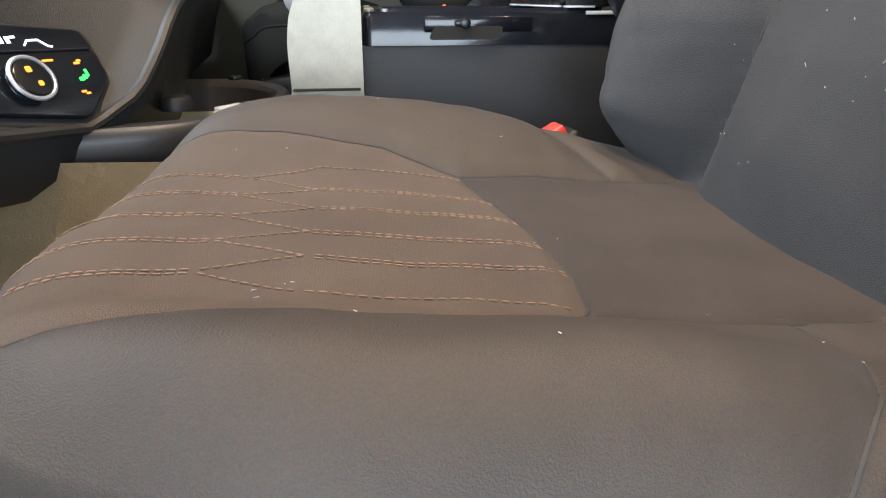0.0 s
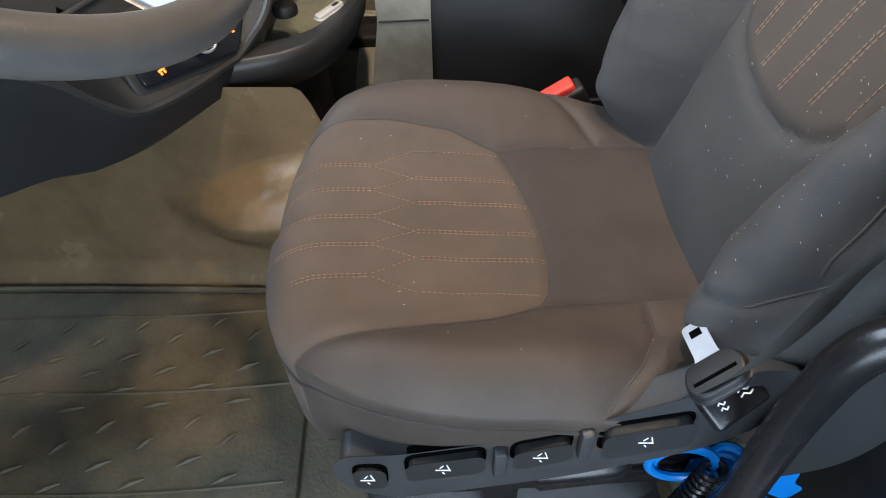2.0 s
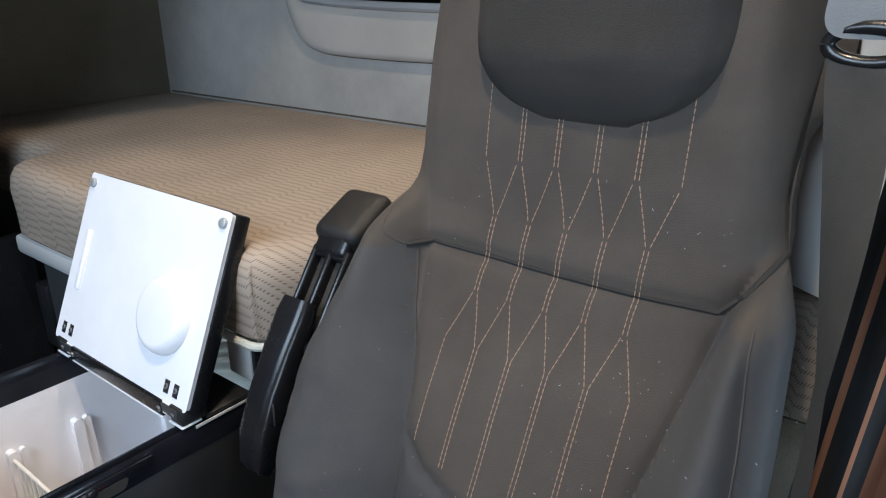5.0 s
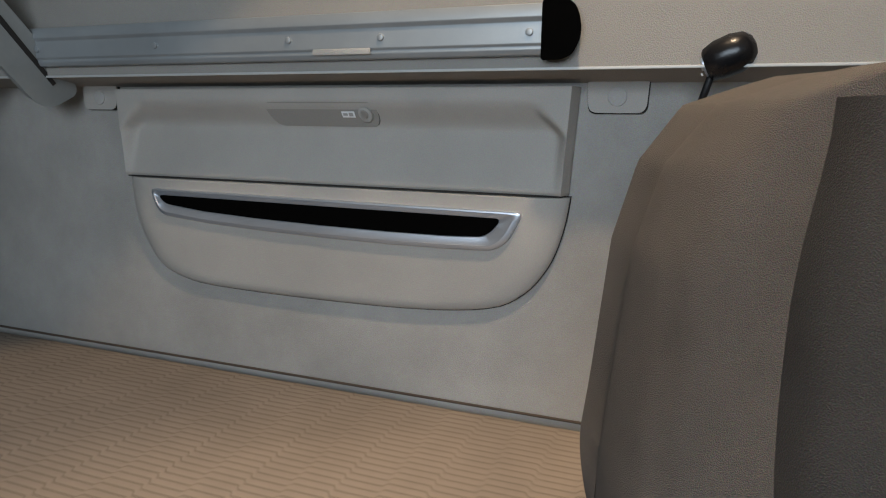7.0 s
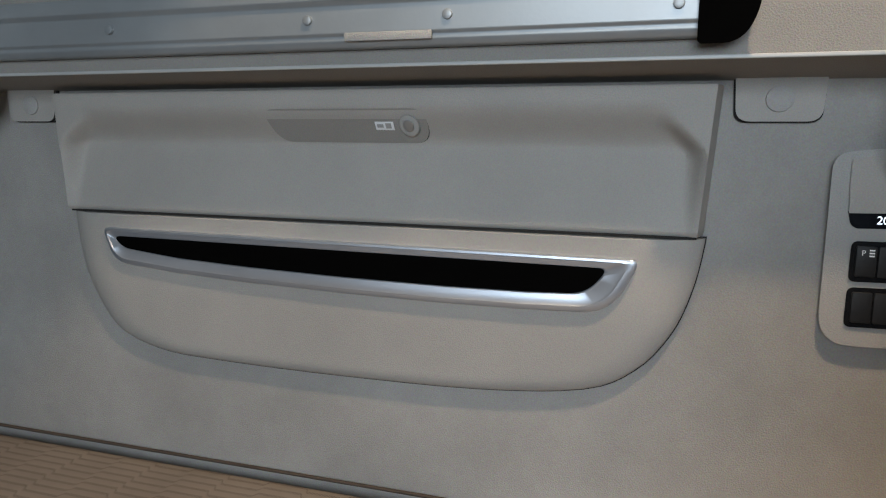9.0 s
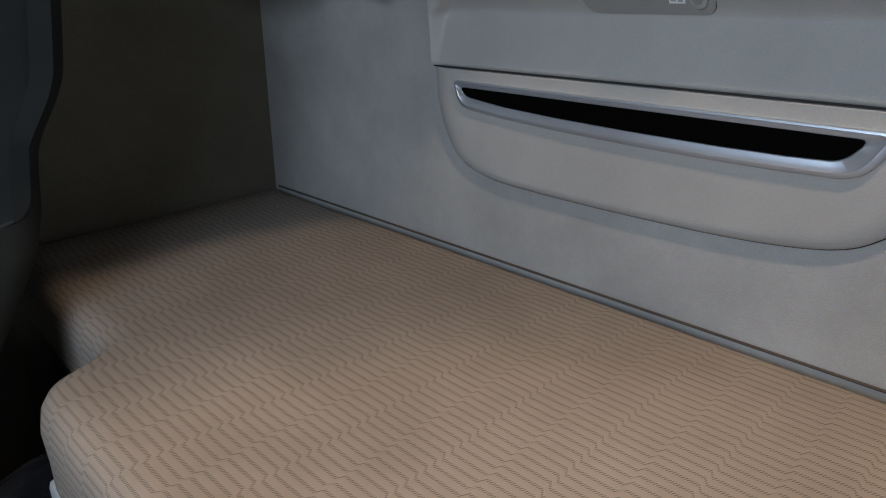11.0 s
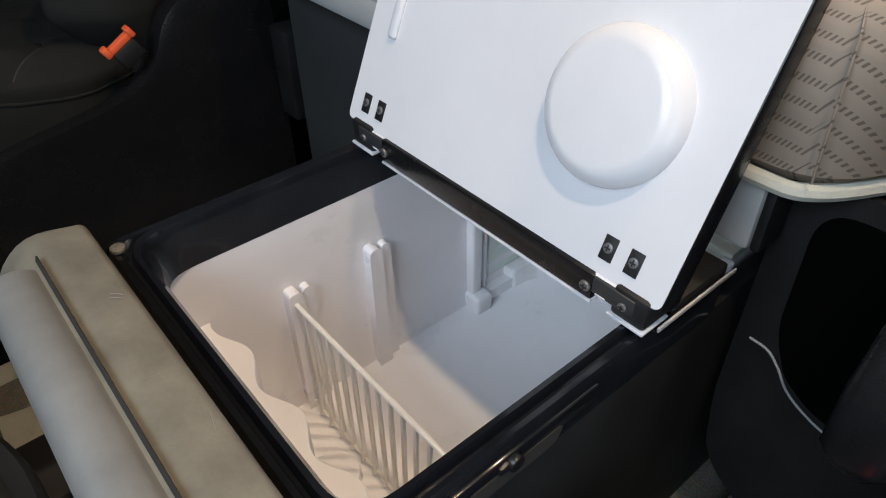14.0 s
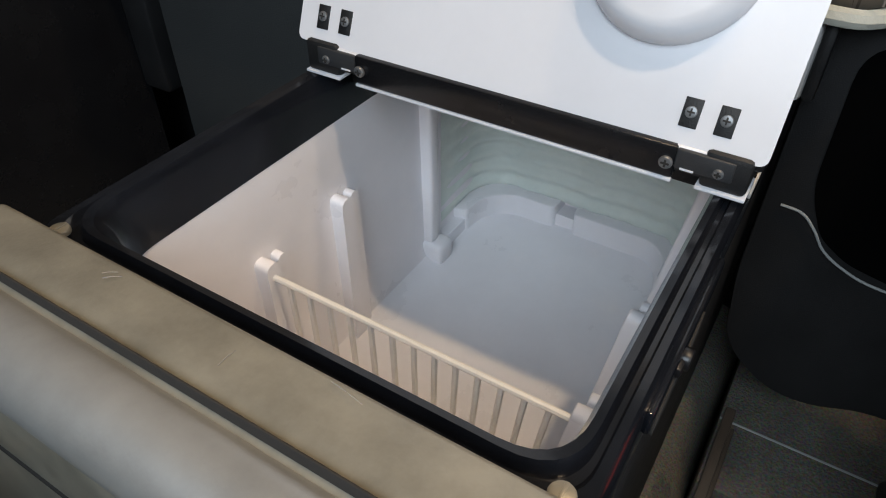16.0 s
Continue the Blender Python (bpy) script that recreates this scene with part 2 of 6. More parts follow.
def prism(outline, axis, a, b, bevel=0.0, bm=None):
    """A solid whose outline (two coordinates) runs along an axis from a to b."""
    bm = bm or bmesh.new()

    def put(p, w):
        return {"x": (w, p[0], p[1]), "y": (p[0], w, p[1]), "z": (p[0], p[1], w)}[axis]
    lo, hi = [bm.verts.new(put(p, a)) for p in outline], [bm.verts.new(put(p, b)) for p in outline]
    k = len(outline)
    for i in range(k):
        bm.faces.new((lo[i], lo[(i + 1) % k], hi[(i + 1) % k], hi[i]))
    ends = [bm.faces.new(lo), bm.faces.new(hi)]
    bm.normal_update()
    if bevel:
        es = list({e for f in ends for e in f.edges})
        bmesh.ops.bevel(bm, geom=es, offset=bevel, segments=3, profile=0.5, affect="EDGES")
    return bm


def rounded(corners, radius, seg=6):
    """A closed outline with rounded corners; radius: one number or one a corner."""
    out = []
    k = len(corners)
    for i in range(k):
        p, a, b = Vector(corners[i]), Vector(corners[i - 1]), Vector(corners[(i + 1) % k])
        r = radius[i] if isinstance(radius, (list, tuple)) else radius
        u, v = (a - p), (b - p)
        r = min(r, u.length * 0.49, v.length * 0.49)
        if r <= 0:
            out.append(tuple(p))
            continue
        p0, p1 = p + u.normalized() * r, p + v.normalized() * r
        for j in range(seg + 1):
            t = j / seg
            q = p0 * (1 - t) ** 2 + p * 2 * t * (1 - t) + p1 * t * t
            out.append(tuple(q))
    return out


def smooth_line(points, steps=6):
    """A soft curve through points."""
    ps = [Vector(p) for p in points]
    ps = [ps[0] * 2 - ps[1], *ps, ps[-1] * 2 - ps[-2]]
    out = []
    for i in range(1, len(ps) - 2):
        for j in range(steps):
            t = j / steps
            a, b, c, d = ps[i - 1:i + 3]
            out.append(0.5 * ((2 * b) + (c - a) * t + (2 * a - 5 * b + 4 * c - d) * t * t + (3 * b - a - 3 * c + d) * t ** 3))
    out.append(ps[-2])
    return out


def tube(points, radius, sides=10, bm=None, caps=True):
    """A round bar along points; radius: one number or one a point."""
    bm = bm or bmesh.new()
    ps = [Vector(p) for p in points]
    rings, up = [], None
    for i, p in enumerate(ps):
        d = (ps[min(i + 1, len(ps) - 1)] - ps[max(i - 1, 0)]).normalized()
        if up is None:
            up = d.orthogonal().normalized()
        up = (up - d * up.dot(d)).normalized()
        side = d.cross(up)
        r = radius[i] if isinstance(radius, (list, tuple)) else radius
        rings.append([bm.verts.new(p + (up * math.cos(a) + side * math.sin(a)) * r) for a in (2 * math.pi * k / sides for k in range(sides))])
    for a, b in zip(rings, rings[1:]):
        for k in range(sides):
            bm.faces.new((a[k], a[(k + 1) % sides], b[(k + 1) % sides], b[k]))
    if caps:
        bm.faces.new(rings[0][::-1])
        bm.faces.new(rings[-1])
    return bm


def skin(rows, close=False, bm=None):
    """A surface through rows of points of equal length."""
    bm = bm or bmesh.new()
    vs = [[bm.verts.new(p) for p in row] for row in rows]
    k = len(vs[0])
    for a, b in zip(vs, vs[1:]):
        for j in range(k if close else k - 1):
            bm.faces.new((a[j], a[(j + 1) % k], b[(j + 1) % k], b[j]))
    return bm, vs


def disc(centre, normal, radius, depth, sides=24, bevel=0.0, bm=None):
    bm = bm or bmesh.new()
    r = bmesh.ops.create_cone(bm, cap_ends=True, segments=sides, radius1=radius, radius2=radius, depth=depth)
    vs = r["verts"]
    if bevel:
        es = [e for e in {e for v in vs for e in v.link_edges} if all(len(f.verts) in (4, sides) for f in e.link_faces) and any(len(f.verts) == sides for f in e.link_faces)]
        bmesh.ops.bevel(bm, geom=es, offset=bevel, segments=2, profile=0.5, affect="EDGES")
        vs = list(bm.verts)
    m = Matrix.Translation(centre) @ Vector(normal).to_track_quat("Z", "Y").to_matrix().to_4x4()
    bmesh.ops.transform(bm, matrix=m, verts=vs)
    return bm


def ease(t):
    t = max(0.0, min(1.0, t))
    return t * t * (3 - 2 * t)


def table(v, rows):
    """Value at v from rows of (v, value), eased between them."""
    if v <= rows[0][0]:
        return rows[0][1]
    for (a, p), (b, q) in zip(rows, rows[1:]):
        if v <= b:
            return p + (q - p) * (v - a) / (b - a)
    return rows[-1][1]

# ---- the cab ----
FLOOR, WALL_X, FAR_Y, NEAR_Y, FRONT_X, TOP = 0.08, 1.250, 1.992, -0.12, -0.95, 2.20
DOOR_Y = 2.22

# floor: rubber mat on the driver's side, with low moulded ribs
whole("floor", box((FRONT_X, NEAR_Y - 0.05, FLOOR - 0.05), (WALL_X, DOOR_Y, FLOOR), 0), MAT_FLOOR,
      "dirty brown-black rubber cab floor mat with worn ribs", "floor", "structure")
whole("wall_rear", box((WALL_X, NEAR_Y, FLOOR), (WALL_X + 0.06, FAR_Y + 0.06, TOP), 0), WALL,
      "beige felt-covered rear cab wall behind the bunk", "wall", "structure")
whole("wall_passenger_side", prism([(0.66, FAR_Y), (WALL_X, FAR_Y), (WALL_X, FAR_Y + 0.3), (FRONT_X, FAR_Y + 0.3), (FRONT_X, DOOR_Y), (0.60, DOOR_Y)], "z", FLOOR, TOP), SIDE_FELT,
      "brown-grey felt side wall, the dim light at the bunk end put into its colour", "wall", "structure")
# driver's side: wall behind the door opening, sill below it and header above it
bm = join(box((0.82, NEAR_Y - 0.06, FLOOR), (WALL_X + 0.06, NEAR_Y, TOP), 0), box((FRONT_X, NEAR_Y - 0.06, FLOOR - 0.05), (-0.45, NEAR_Y, TOP), 0),
          box((-0.45, NEAR_Y - 0.06, FLOOR - 0.05), (0.82, NEAR_Y - 0.01, FLOOR + 0.03), 0.01), box((-0.45, NEAR_Y - 0.06, 1.72), (0.82, NEAR_Y, TOP), 0))
whole("wall_driver_side", bm, PANEL_GREY, "grey cab side wall with an open doorway", "wall", "structure")
bm = join(box((FRONT_X - 0.06, NEAR_Y, FLOOR - 0.05), (FRONT_X, DOOR_Y, 0.98), 0), box((FRONT_X - 0.06, NEAR_Y, 1.68), (FRONT_X, DOOR_Y, TOP), 0),
          box((FRONT_X - 0.06, NEAR_Y, 0.98), (FRONT_X, NEAR_Y + 0.12, 1.68), 0), box((FRONT_X - 0.06, DOOR_Y - 0.12, 0.98), (FRONT_X, DOOR_Y, 1.68), 0))
whole("wall_front", bm, DASH, "dark front bulkhead below the windscreen opening", "wall", "structure")
whole("ceiling", box((FRONT_X - 0.06, NEAR_Y - 0.06, TOP), (WALL_X + 0.06, FAR_Y + 0.3, TOP + 0.04), 0), WALL,
      "beige felt headliner", "ceiling", "structure")

# engine tunnel between the seats, with a soft shoulder and a moulded pocket
prof = rounded([(0.72, FLOOR), (0.72, 0.19), (0.74, 0.235), (1.44, 0.235), (1.50, FLOOR)], [0.0, 0.05, 0.05, 0.05, 0.0], 5)
whole("engine_tunnel", prism(prof, "x", FRONT_X, 0.78), CARPET, "dark speckled carpet over the engine tunnel", "engine tunnel", "structure")


def cover_y(x, z):
    """The moulded side of the tunnel: leaning wall, long bulge and a triangular dent."""
    y = 0.632 - 0.08 * x + 0.055 * ease((z - FLOOR) / 0.36)
    y -= 0.020 * (1 - ease((z - FLOOR) / 0.06))
    ridge = 0.272 + 0.16 * max(0.0, x + 0.11)
    along = ease((x + 0.215) / 0.15)
    wide = 0.040 + 0.32 * min(0.16, max(0.0, x + 0.20))
    y -= 0.066 * along * ease(1 - abs(z - ridge + 0.030) / (wide * (0.75 if z > ridge - 0.030 else 1.15))) ** 0.8
    dent = ease((x + 0.075) / 0.05) * ease(1 - abs(z - ridge + 0.012) / (0.020 + 0.16 * max(0.0, x + 0.075)))
    return y + 0.022 * dent


rows = [[(x, cover_y(x, z), z) for z in (FLOOR + 0.002 + (0.36 - 0.195 * ease((x - 0.03) / 0.09)) * j / 60 for j in range(61))] for x in (-0.85 + 1.00 * i / 90 for i in range(91))]
bm, _ = skin(rows)
bmesh.ops.solidify(bm, geom=bm.faces, thickness=0.008)
whole("tunnel_side_cover", bm, TUNNEL, "brown moulded plastic cover bulging from the tunnel side", "cover", "structure")
# raised welts and worn ribs of the floor mat
mat = thing("floor_mat", (-0.2, 0.3, FLOOR), "dirty brown rubber floor mat with worn moulded ribs", "floor mat")
part("sheet", prism(rounded([(-0.80, -0.08), (0.02, -0.08), (0.02, 0.615), (-0.80, 0.66)], 0.04), "z", FLOOR + 0.001, FLOOR + 0.009, 0.003), MAT_FLOOR, mat)
part("welt", tube(smooth_line([(-0.80, 0.652, FLOOR + 0.012), (-0.4, 0.634, FLOOR + 0.012), (0.0, 0.604, FLOOR + 0.012)], 6), 0.006, 8), MAT_FLOOR, mat, "raised rubber edge")
rnd = random.Random(12)
for i in range(11):
    for j in range(9):
        x, y = -0.70 + 0.062 * i + rnd.uniform(-0.006, 0.006), 0.02 + 0.062 * j + 0.03 * (i % 2)
        if y < 0.57:
            c, s = math.cos(0.3 + 0.35 * (j % 3)) * 0.021, math.sin(0.3 + 0.35 * (j % 3)) * 0.012
            part("rib", tube([(x - c, y - s, FLOOR + 0.009), (x, y, FLOOR + 0.0105), (x + c, y + s, FLOOR + 0.009)], [0.0015, 0.0048, 0.0015], 6), MAT_FLOOR, mat)
for y in (0.10, 0.26, 0.42, 0.57):
    part("ridge", tube([(x, y + 0.006 * math.sin(9 * x), FLOOR + 0.009) for x in (-0.72 + 0.06 * k for k in range(13))], 0.0028, 6), MAT_FLOOR, mat)
rows = [[(x, y, 0.240 + 0.004 * math.sin(9 * x + 7 * y) + 0.003 * math.sin(31 * y)) for y in (0.89 + 0.54 * j / 20 for j in range(21))] for x in (0.085 + 0.150 * i / 10 for i in range(11))]
bm, _ = skin(rows)
bmesh.ops.solidify(bm, geom=bm.faces, thickness=0.006)
whole("tunnel_cover", bm, CREAM, "pale cream soft cover lying on the engine tunnel", "cover", "structure")

rear_step = whole("rear_step", box((0.525, 0.20, FLOOR + 0.001), (0.80, 0.7185, 0.237), 0.004), CARPET, "dark speckled carpet step behind the driver seat", "step", "structure")
part("carpet_seam", tube([(0.609, y, 0.2372) for y in (0.40, 0.5, 0.6, 0.717)], 0.0013, 6), STAY, rear_step, "pale sewn carpet edge")

# ---- bunk ----
outline = rounded([(0.562, 0.722), (0.560, 1.432), (0.66, 1.48), (0.68, FAR_Y - 0.006), (WALL_X - 0.002, FAR_Y - 0.006), (WALL_X - 0.002, NEAR_Y + 0.02), (0.80, NEAR_Y + 0.02), (0.80, 0.60)],
                  [0.035, 0.05, 0.03, 0.03, 0.02, 0.02, 0.03, 0.05], 6)
centre = Vector((1.0, 1.05))


def mattress():
    """A foam slab with rolled edges and a slightly domed, uneven top."""
    lo, hi = 0.664, 0.785
    # (inset, height) round the edge, from below to the top
    rim = [(0.010, 0.0), (0.0, 0.010), (0.0, 0.045), (-0.002, 0.080), (0.003, 0.101), (0.012, 0.113), (0.026, 0.119)]
    rows = []
    pts = []
    for p, q in zip(outline, outline[1:] + outline[:1]):
        p, q = Vector(p), Vector(q)
        cuts = max(1, int((q - p).length / 0.04))
        pts += [p.lerp(q, c / cuts) for c in range(cuts)]
    k = len(pts)
    nor = []
    for i in range(k):
        d = pts[(i + 1) % k] - pts[i - 1]
        nor.append(Vector((d.y, -d.x)).normalized())
    if (pts[0] + nor[0] * 0.01 - centre).length > (pts[0] - centre).length:
        nor = [-v for v in nor]
    for inset, h in rim:
        rows.append([(*(p + v * inset), lo + h) for p, v in zip(pts, nor)])
    inner = [Vector(p) for p in rows[-1]]
    mid = Vector((centre.x, centre.y, lo + 0.120))
    for f in (0.06, 0.13, 0.21, 0.30, 0.40, 0.51, 0.63, 0.75, 0.87, 0.96):
        rows.append([p.lerp(mid, f) for p in inner])
    bm, vs = skin(rows, True)
    bm.faces.new(vs[0])
    bm.faces.new(vs[-1])
    for v in bm.verts:
        x = v.co.x
        v.co.z += (0.026 * ease((x - 0.6) / 0.6) + 0.006 + 0.014 * ease((v.co.y - 1.0) / 0.4) * (1 - ease((x - 0.6) / 0.5))) * (v.co.z - lo) / 0.12
    return bm


bed = thing("mattress", (1.0, 1.05, 0.664), "beige knitted bunk mattress with dotted wavy lines, slightly rumpled", "mattress")
part("foam_cover", mattress(), CLOTH, bed)
part("corner_seam", tube([(0.5645, 0.7265, 0.672), (0.562, 0.728, 0.72), (0.5645, 0.731, 0.765), (0.58, 0.74, 0.783)], 0.0008, 6), CLOTH, bed, "sewn corner seam")
base = thing("lower_bunk", (1.0, 1.05, FLOOR), "black bunk base with a light metal edge rail", "bunk")
low = rounded([(0.785, 0.735), (0.785, 1.112), (0.600, 1.118), (0.600, 1.43), (0.69, 1.47), (0.71, FAR_Y - 0.008), (WALL_X - 0.003, FAR_Y - 0.008), (WALL_X - 0.003, NEAR_Y + 0.022), (0.83, NEAR_Y + 0.022), (0.83, 0.66)], 0.01, 3)
part("body", prism(low, "z", FLOOR + 0.001, 0.662), BLACK, base)
part("edge_rail", box((0.560, 1.115, 0.632), (0.600, 1.438, 0.668), 0.008), TRIM_LIGHT, base, "light painted edge rail")
part("edge_rail", box((0.566, 0.751, 0.603), (0.598, 0.802, 0.655), 0.004), TRIM_LIGHT, base, "light painted edge rail end")
part("side_felt", box((0.812, NEAR_Y + 0.03, 0.545), (0.829, 0.58, 0.661), 0.004), SIDE_FELT, base, "grey felt strip below the mattress")
part("rail_cap", box((0.567, 0.743, 0.604), (0.598, 0.751, 0.656), 0.003), BLACK, base, "black rail end cap")
part("front_panel", prism(rounded([(0.7485, 0.655), (0.7485, 0.430), (0.740, 0.362), (0.726, 0.337), (0.691, 0.312), (0.655, 0.312), (0.618, 0.331), (0.44, 0.334), (0.44, 0.655)], [0, 0.02, 0.01, 0.02, 0.02, 0.02, 0.02, 0, 0], 4), "x", 0.601, 0.612, 0.002), BLACK, base, "black moulded bunk front")
# no cut-out: the hollow's shade is a black sheet on the panel
part("opening", prism(rounded([(0.726, 0.640), (0.722, 0.525), (0.704, 0.487), (0.680, 0.471), (0.640, 0.463), (0.45, 0.463), (0.45, 0.640)], [0.03, 0.02, 0.01, 0.01, 0.01, 0.01, 0.01]), "x", 0.5995, 0.6015), VOID, base, "flat black sheet in place of a shaded hollow in the bunk front")
part("edge_trim", tube(smooth_line([(0.5985, 0.738, 0.506), (0.5985, 0.722, 0.504), (0.5985, 0.710, 0.493), (0.5985, 0.698, 0.477), (0.5985, 0.680, 0.466), (0.5985, 0.655, 0.459), (0.5985, 0.60, 0.457)], 6), 0.0011, 8), STAY, base, "thin pale edge trim")
part("front_panel", box((0.5955, 1.125, 0.26), (0.5995, 1.425, 0.630), 0.001), SIDE_GREY, base, "grey cloth panel below the rail")
part("bottom_piping", tube(smooth_line([(0.564, 0.84, 0.664), (0.5625, 0.76, 0.663), (0.574, 0.7255, 0.662), (0.64, 0.687, 0.662), (0.80, 0.602, 0.662)], 6), 0.006, 8), CREAM, bed, "pale piping along the lower edge")
part("rear_piping", tube([(WALL_X - 0.004, y, 0.8165) for y in (NEAR_Y + 0.03, 0.6, 1.4, FAR_Y - 0.02)], 0.0022, 6), SEAT, bed, "dark piping along the wall")

# ---- rear wall storage panel ----
W0, FIT = 1.430, 0.870
SET = Matrix.Translation((WALL_X - FIT * W0, 0.0171, 0.151)) @ Matrix.Scale(FIT, 4)


def settle(*things):
    """Bring fittings that are drawn on the wall plane W0 to the wall at their built size."""
    for t in things:
        for o in (t, *t.children_recursive):
            if o.data:
                o.data.transform(SET)


px = W0 - 0.004


def panel_outline(grow=0.0):
    right = [(0.752, 1.287), (0.757, 1.20), (0.764, 1.118), (0.775, 1.06), (0.795, 1.010), (0.832, 0.965), (0.89, 0.936)]
    low_edge = [(1.02, 0.921), (1.22, 0.917), (1.40, 0.919)]
    left = [(1.50, 0.926), (1.572, 0.953), (1.611, 1.010), (1.627, 1.06), (1.634, 1.118), (1.640, 1.20), (1.643, 1.287)]
    pts = smooth_line([(a, b, 0) for a, b in right + low_edge + left], 4)
    c = Vector((1.20, 1.12, 0))
    return [((p.x - c.x) * (1 + grow / 0.45) + c.x, (p.y - c.y) * (1.03 + grow / 0.19) + c.y if p.y < 1.28 else p.y) for p in pts]


store = thing("storage_locker", (W0, 1.21, 0.91), "beige moulded wall locker with flap and chrome-framed slot", "locker")


def cut(pts, z0, above):
    """The part of an outline above or below a height."""
    out = []
    for i, p in enumerate(pts):
        q = pts[(i + 1) % len(pts)]
        inp, inq = (p[1] >= z0) == above, (q[1] >= z0) == above
        if inp:
            out.append(p)
        if inp != inq:
            t = (z0 - p[1]) / (q[1] - p[1])
            out.append((p[0] + t * (q[0] - p[0]), z0))
    return out


part("shadow_gap", prism(cut(panel_outline(-0.0052), 1.125, False), "x", px - 0.0006, px + 0.003), SEAM, store, "dark joint round the locker")
lower = cut(panel_outline(-0.0062), 1.1235, False)


def lower_shape(pts):
    """A bulging panel that lies flush with the wall along its lower edge."""
    mid = Vector((1.20, 1.05))
    rows = []
    for f, d in ((1.0, -0.04), (0.998, 0.22), (0.988, 0.42), (0.972, 0.62), (0.950, 0.79), (0.925, 0.91), (0.895, 0.98), (0.86, 1.0), (0.8, 1.0), (0.6, 1.0), (0.35, 1.0), (0.1, 1.0), (0.01, 1.0)):
        row = []
        for p in pts:
            q = mid.lerp(Vector(p), f)
            if p[1] > 1.12:
                q.y = p[1] - (1 - f) * 0.02
            row.append((px - d * (0.0120 + 0.0085 * ease((q.y - 0.915) / 0.15)), q.x, q.y))
        rows.append(row)
    bm, vs = skin(rows, True)
    bm.faces.new(vs[-1])
    return bm


part("lower_panel", lower_shape(lower), PANEL, store)
part("flap_joint", box((px - 0.0190, 0.780, 1.1236), (px, 1.620, 1.1262), 0), SEAM, store, "dark joint below the flap")
# flap: its face leans inwards up to a rounded overhang, between soft raised sides
rows = []
for i in range(53):
    v = i / 52
    z = 1.1262 + 0.160 * v
    half = 0.4275 + 0.0105 * v
    row = []
    for j in range(121):
        u = -1 + 2 * j / 120
        u = math.copysign(1 - (1 - abs(u)) ** 1.35, u)
        side = 0.945 - 0.085 * ease((v - 0.50) / 0.34) - 0.02 * v
        fall = 0.22 + 0.78 * min(1.0, v / 0.58)
        hang = 1 - ease((v - 0.58) / 0.32)
        dip = 0.031 * fall * hang * (1 - ease((abs(u) - side) / 0.055))
        roll = 0.025 * ease((abs(u) - 0.978) / 0.022) ** 1.6
        lip = 0.005 * (1 - ease(v / 0.03))
        row.append((px - 0.0280 + dip + roll + lip, 1.200 + half * u, z))
    rows.append(row)
bm, vs = skin(rows)
border = vs[0] + [r[-1] for r in vs[1:]] + vs[-1][-2::-1] + [r[0] for r in vs[-2:0:-1]]
back = [bm.verts.new((px + 0.002, v.co.y, v.co.z)) for v in border]
for k in range(len(border)):
    bm.faces.new((border[k], border[(k + 1) % len(border)], back[(k + 1) % len(border)], back[k]))
part("flap", bm, PANEL, store, "grey-beige recessed locker flap")
hz = 1.2435
hx = px - 0.0050
grip = part("handle_plate", prism(rounded([(1.088, hz - 0.018), (1.088, hz + 0.018), (1.302, hz + 0.018), (1.288, hz - 0.018)], 0.017), "x", hx - 0.008, hx + 0.010, 0.002), BOARD, store)
part("plate_joint", prism(rounded([(1.086, hz - 0.020), (1.086, hz + 0.020), (1.304, hz + 0.020), (1.290, hz - 0.020)], 0.019), "x", hx - 0.0072, hx + 0.010), FOLD, grip, "dark joint")
part("lock", disc((hx - 0.010, 1.108, hz), (1, 0, 0), 0.0125, 0.008, 24, 0.002), PANEL_GREY, grip, "round push lock")
part("lock_button", disc((hx - 0.015, 1.108, hz), (1, 0, 0), 0.0065, 0.004, 20, 0.001), SILVER, grip)
part("lock_label", box((hx - 0.0095, 1.129, hz - 0.005), (hx - 0.0075, 1.153, hz + 0.005), 0.0008), MARK, grip, "white lock label")
part("label_bar", box((hx - 0.0105, 1.132, hz - 0.003), (hx - 0.0092, 1.139, hz + 0.003), 0), PANEL_GREY, grip)
part("label_bar", box((hx - 0.0105, 1.142, hz - 0.002), (hx - 0.0092, 1.150, hz + 0.002), 0), PANEL_GREY, grip)
for o in (grip, *grip.children):
    for v in o.data.vertices:
        v.co.x -= 0.7 * (v.co.z - hz)
part("gap_strip", box((W0 - 0.016, 0.83, 1.2845), (W0 - 0.001, 1.60, 1.287), 0.0005), SEAM, store)


def slot_ring(inset):
    low = inset * 1.25 + 0.005
    a = [(0.836 + inset * 2.1, 1.099 - inset * 0.75), (1.562 - inset, 1.103 - inset * 0.75), (1.546 - inset, 1.050 + low), (1.44, 1.0405 + low), (1.33, 1.035 + low), (1.195, 1.031 + low), (1.06, 1.029 + low), (0.96, 1.0295 + low), (0.866 + inset * 1.7, 1.032 + low)]
    return rounded(a, [0.012, 0.012, 0.045, 0, 0, 0, 0, 0, 0.050], 8)


fx = px - 0.0235
rows = [[(fx + d, *p) for p in slot_ring(inset)] for inset, d in ((0.0, 0.003), (0.0, -0.002), (0.0015, -0.0036), (0.0050, -0.0040), (0.0064, -0.0022), (0.0150, -0.0004), (0.0165, 0.002), (0.0165, 0.012))]
bm, _ = skin(rows, True)
part("slot_frame", bm, CHROME, store, "satin chrome slot frame")
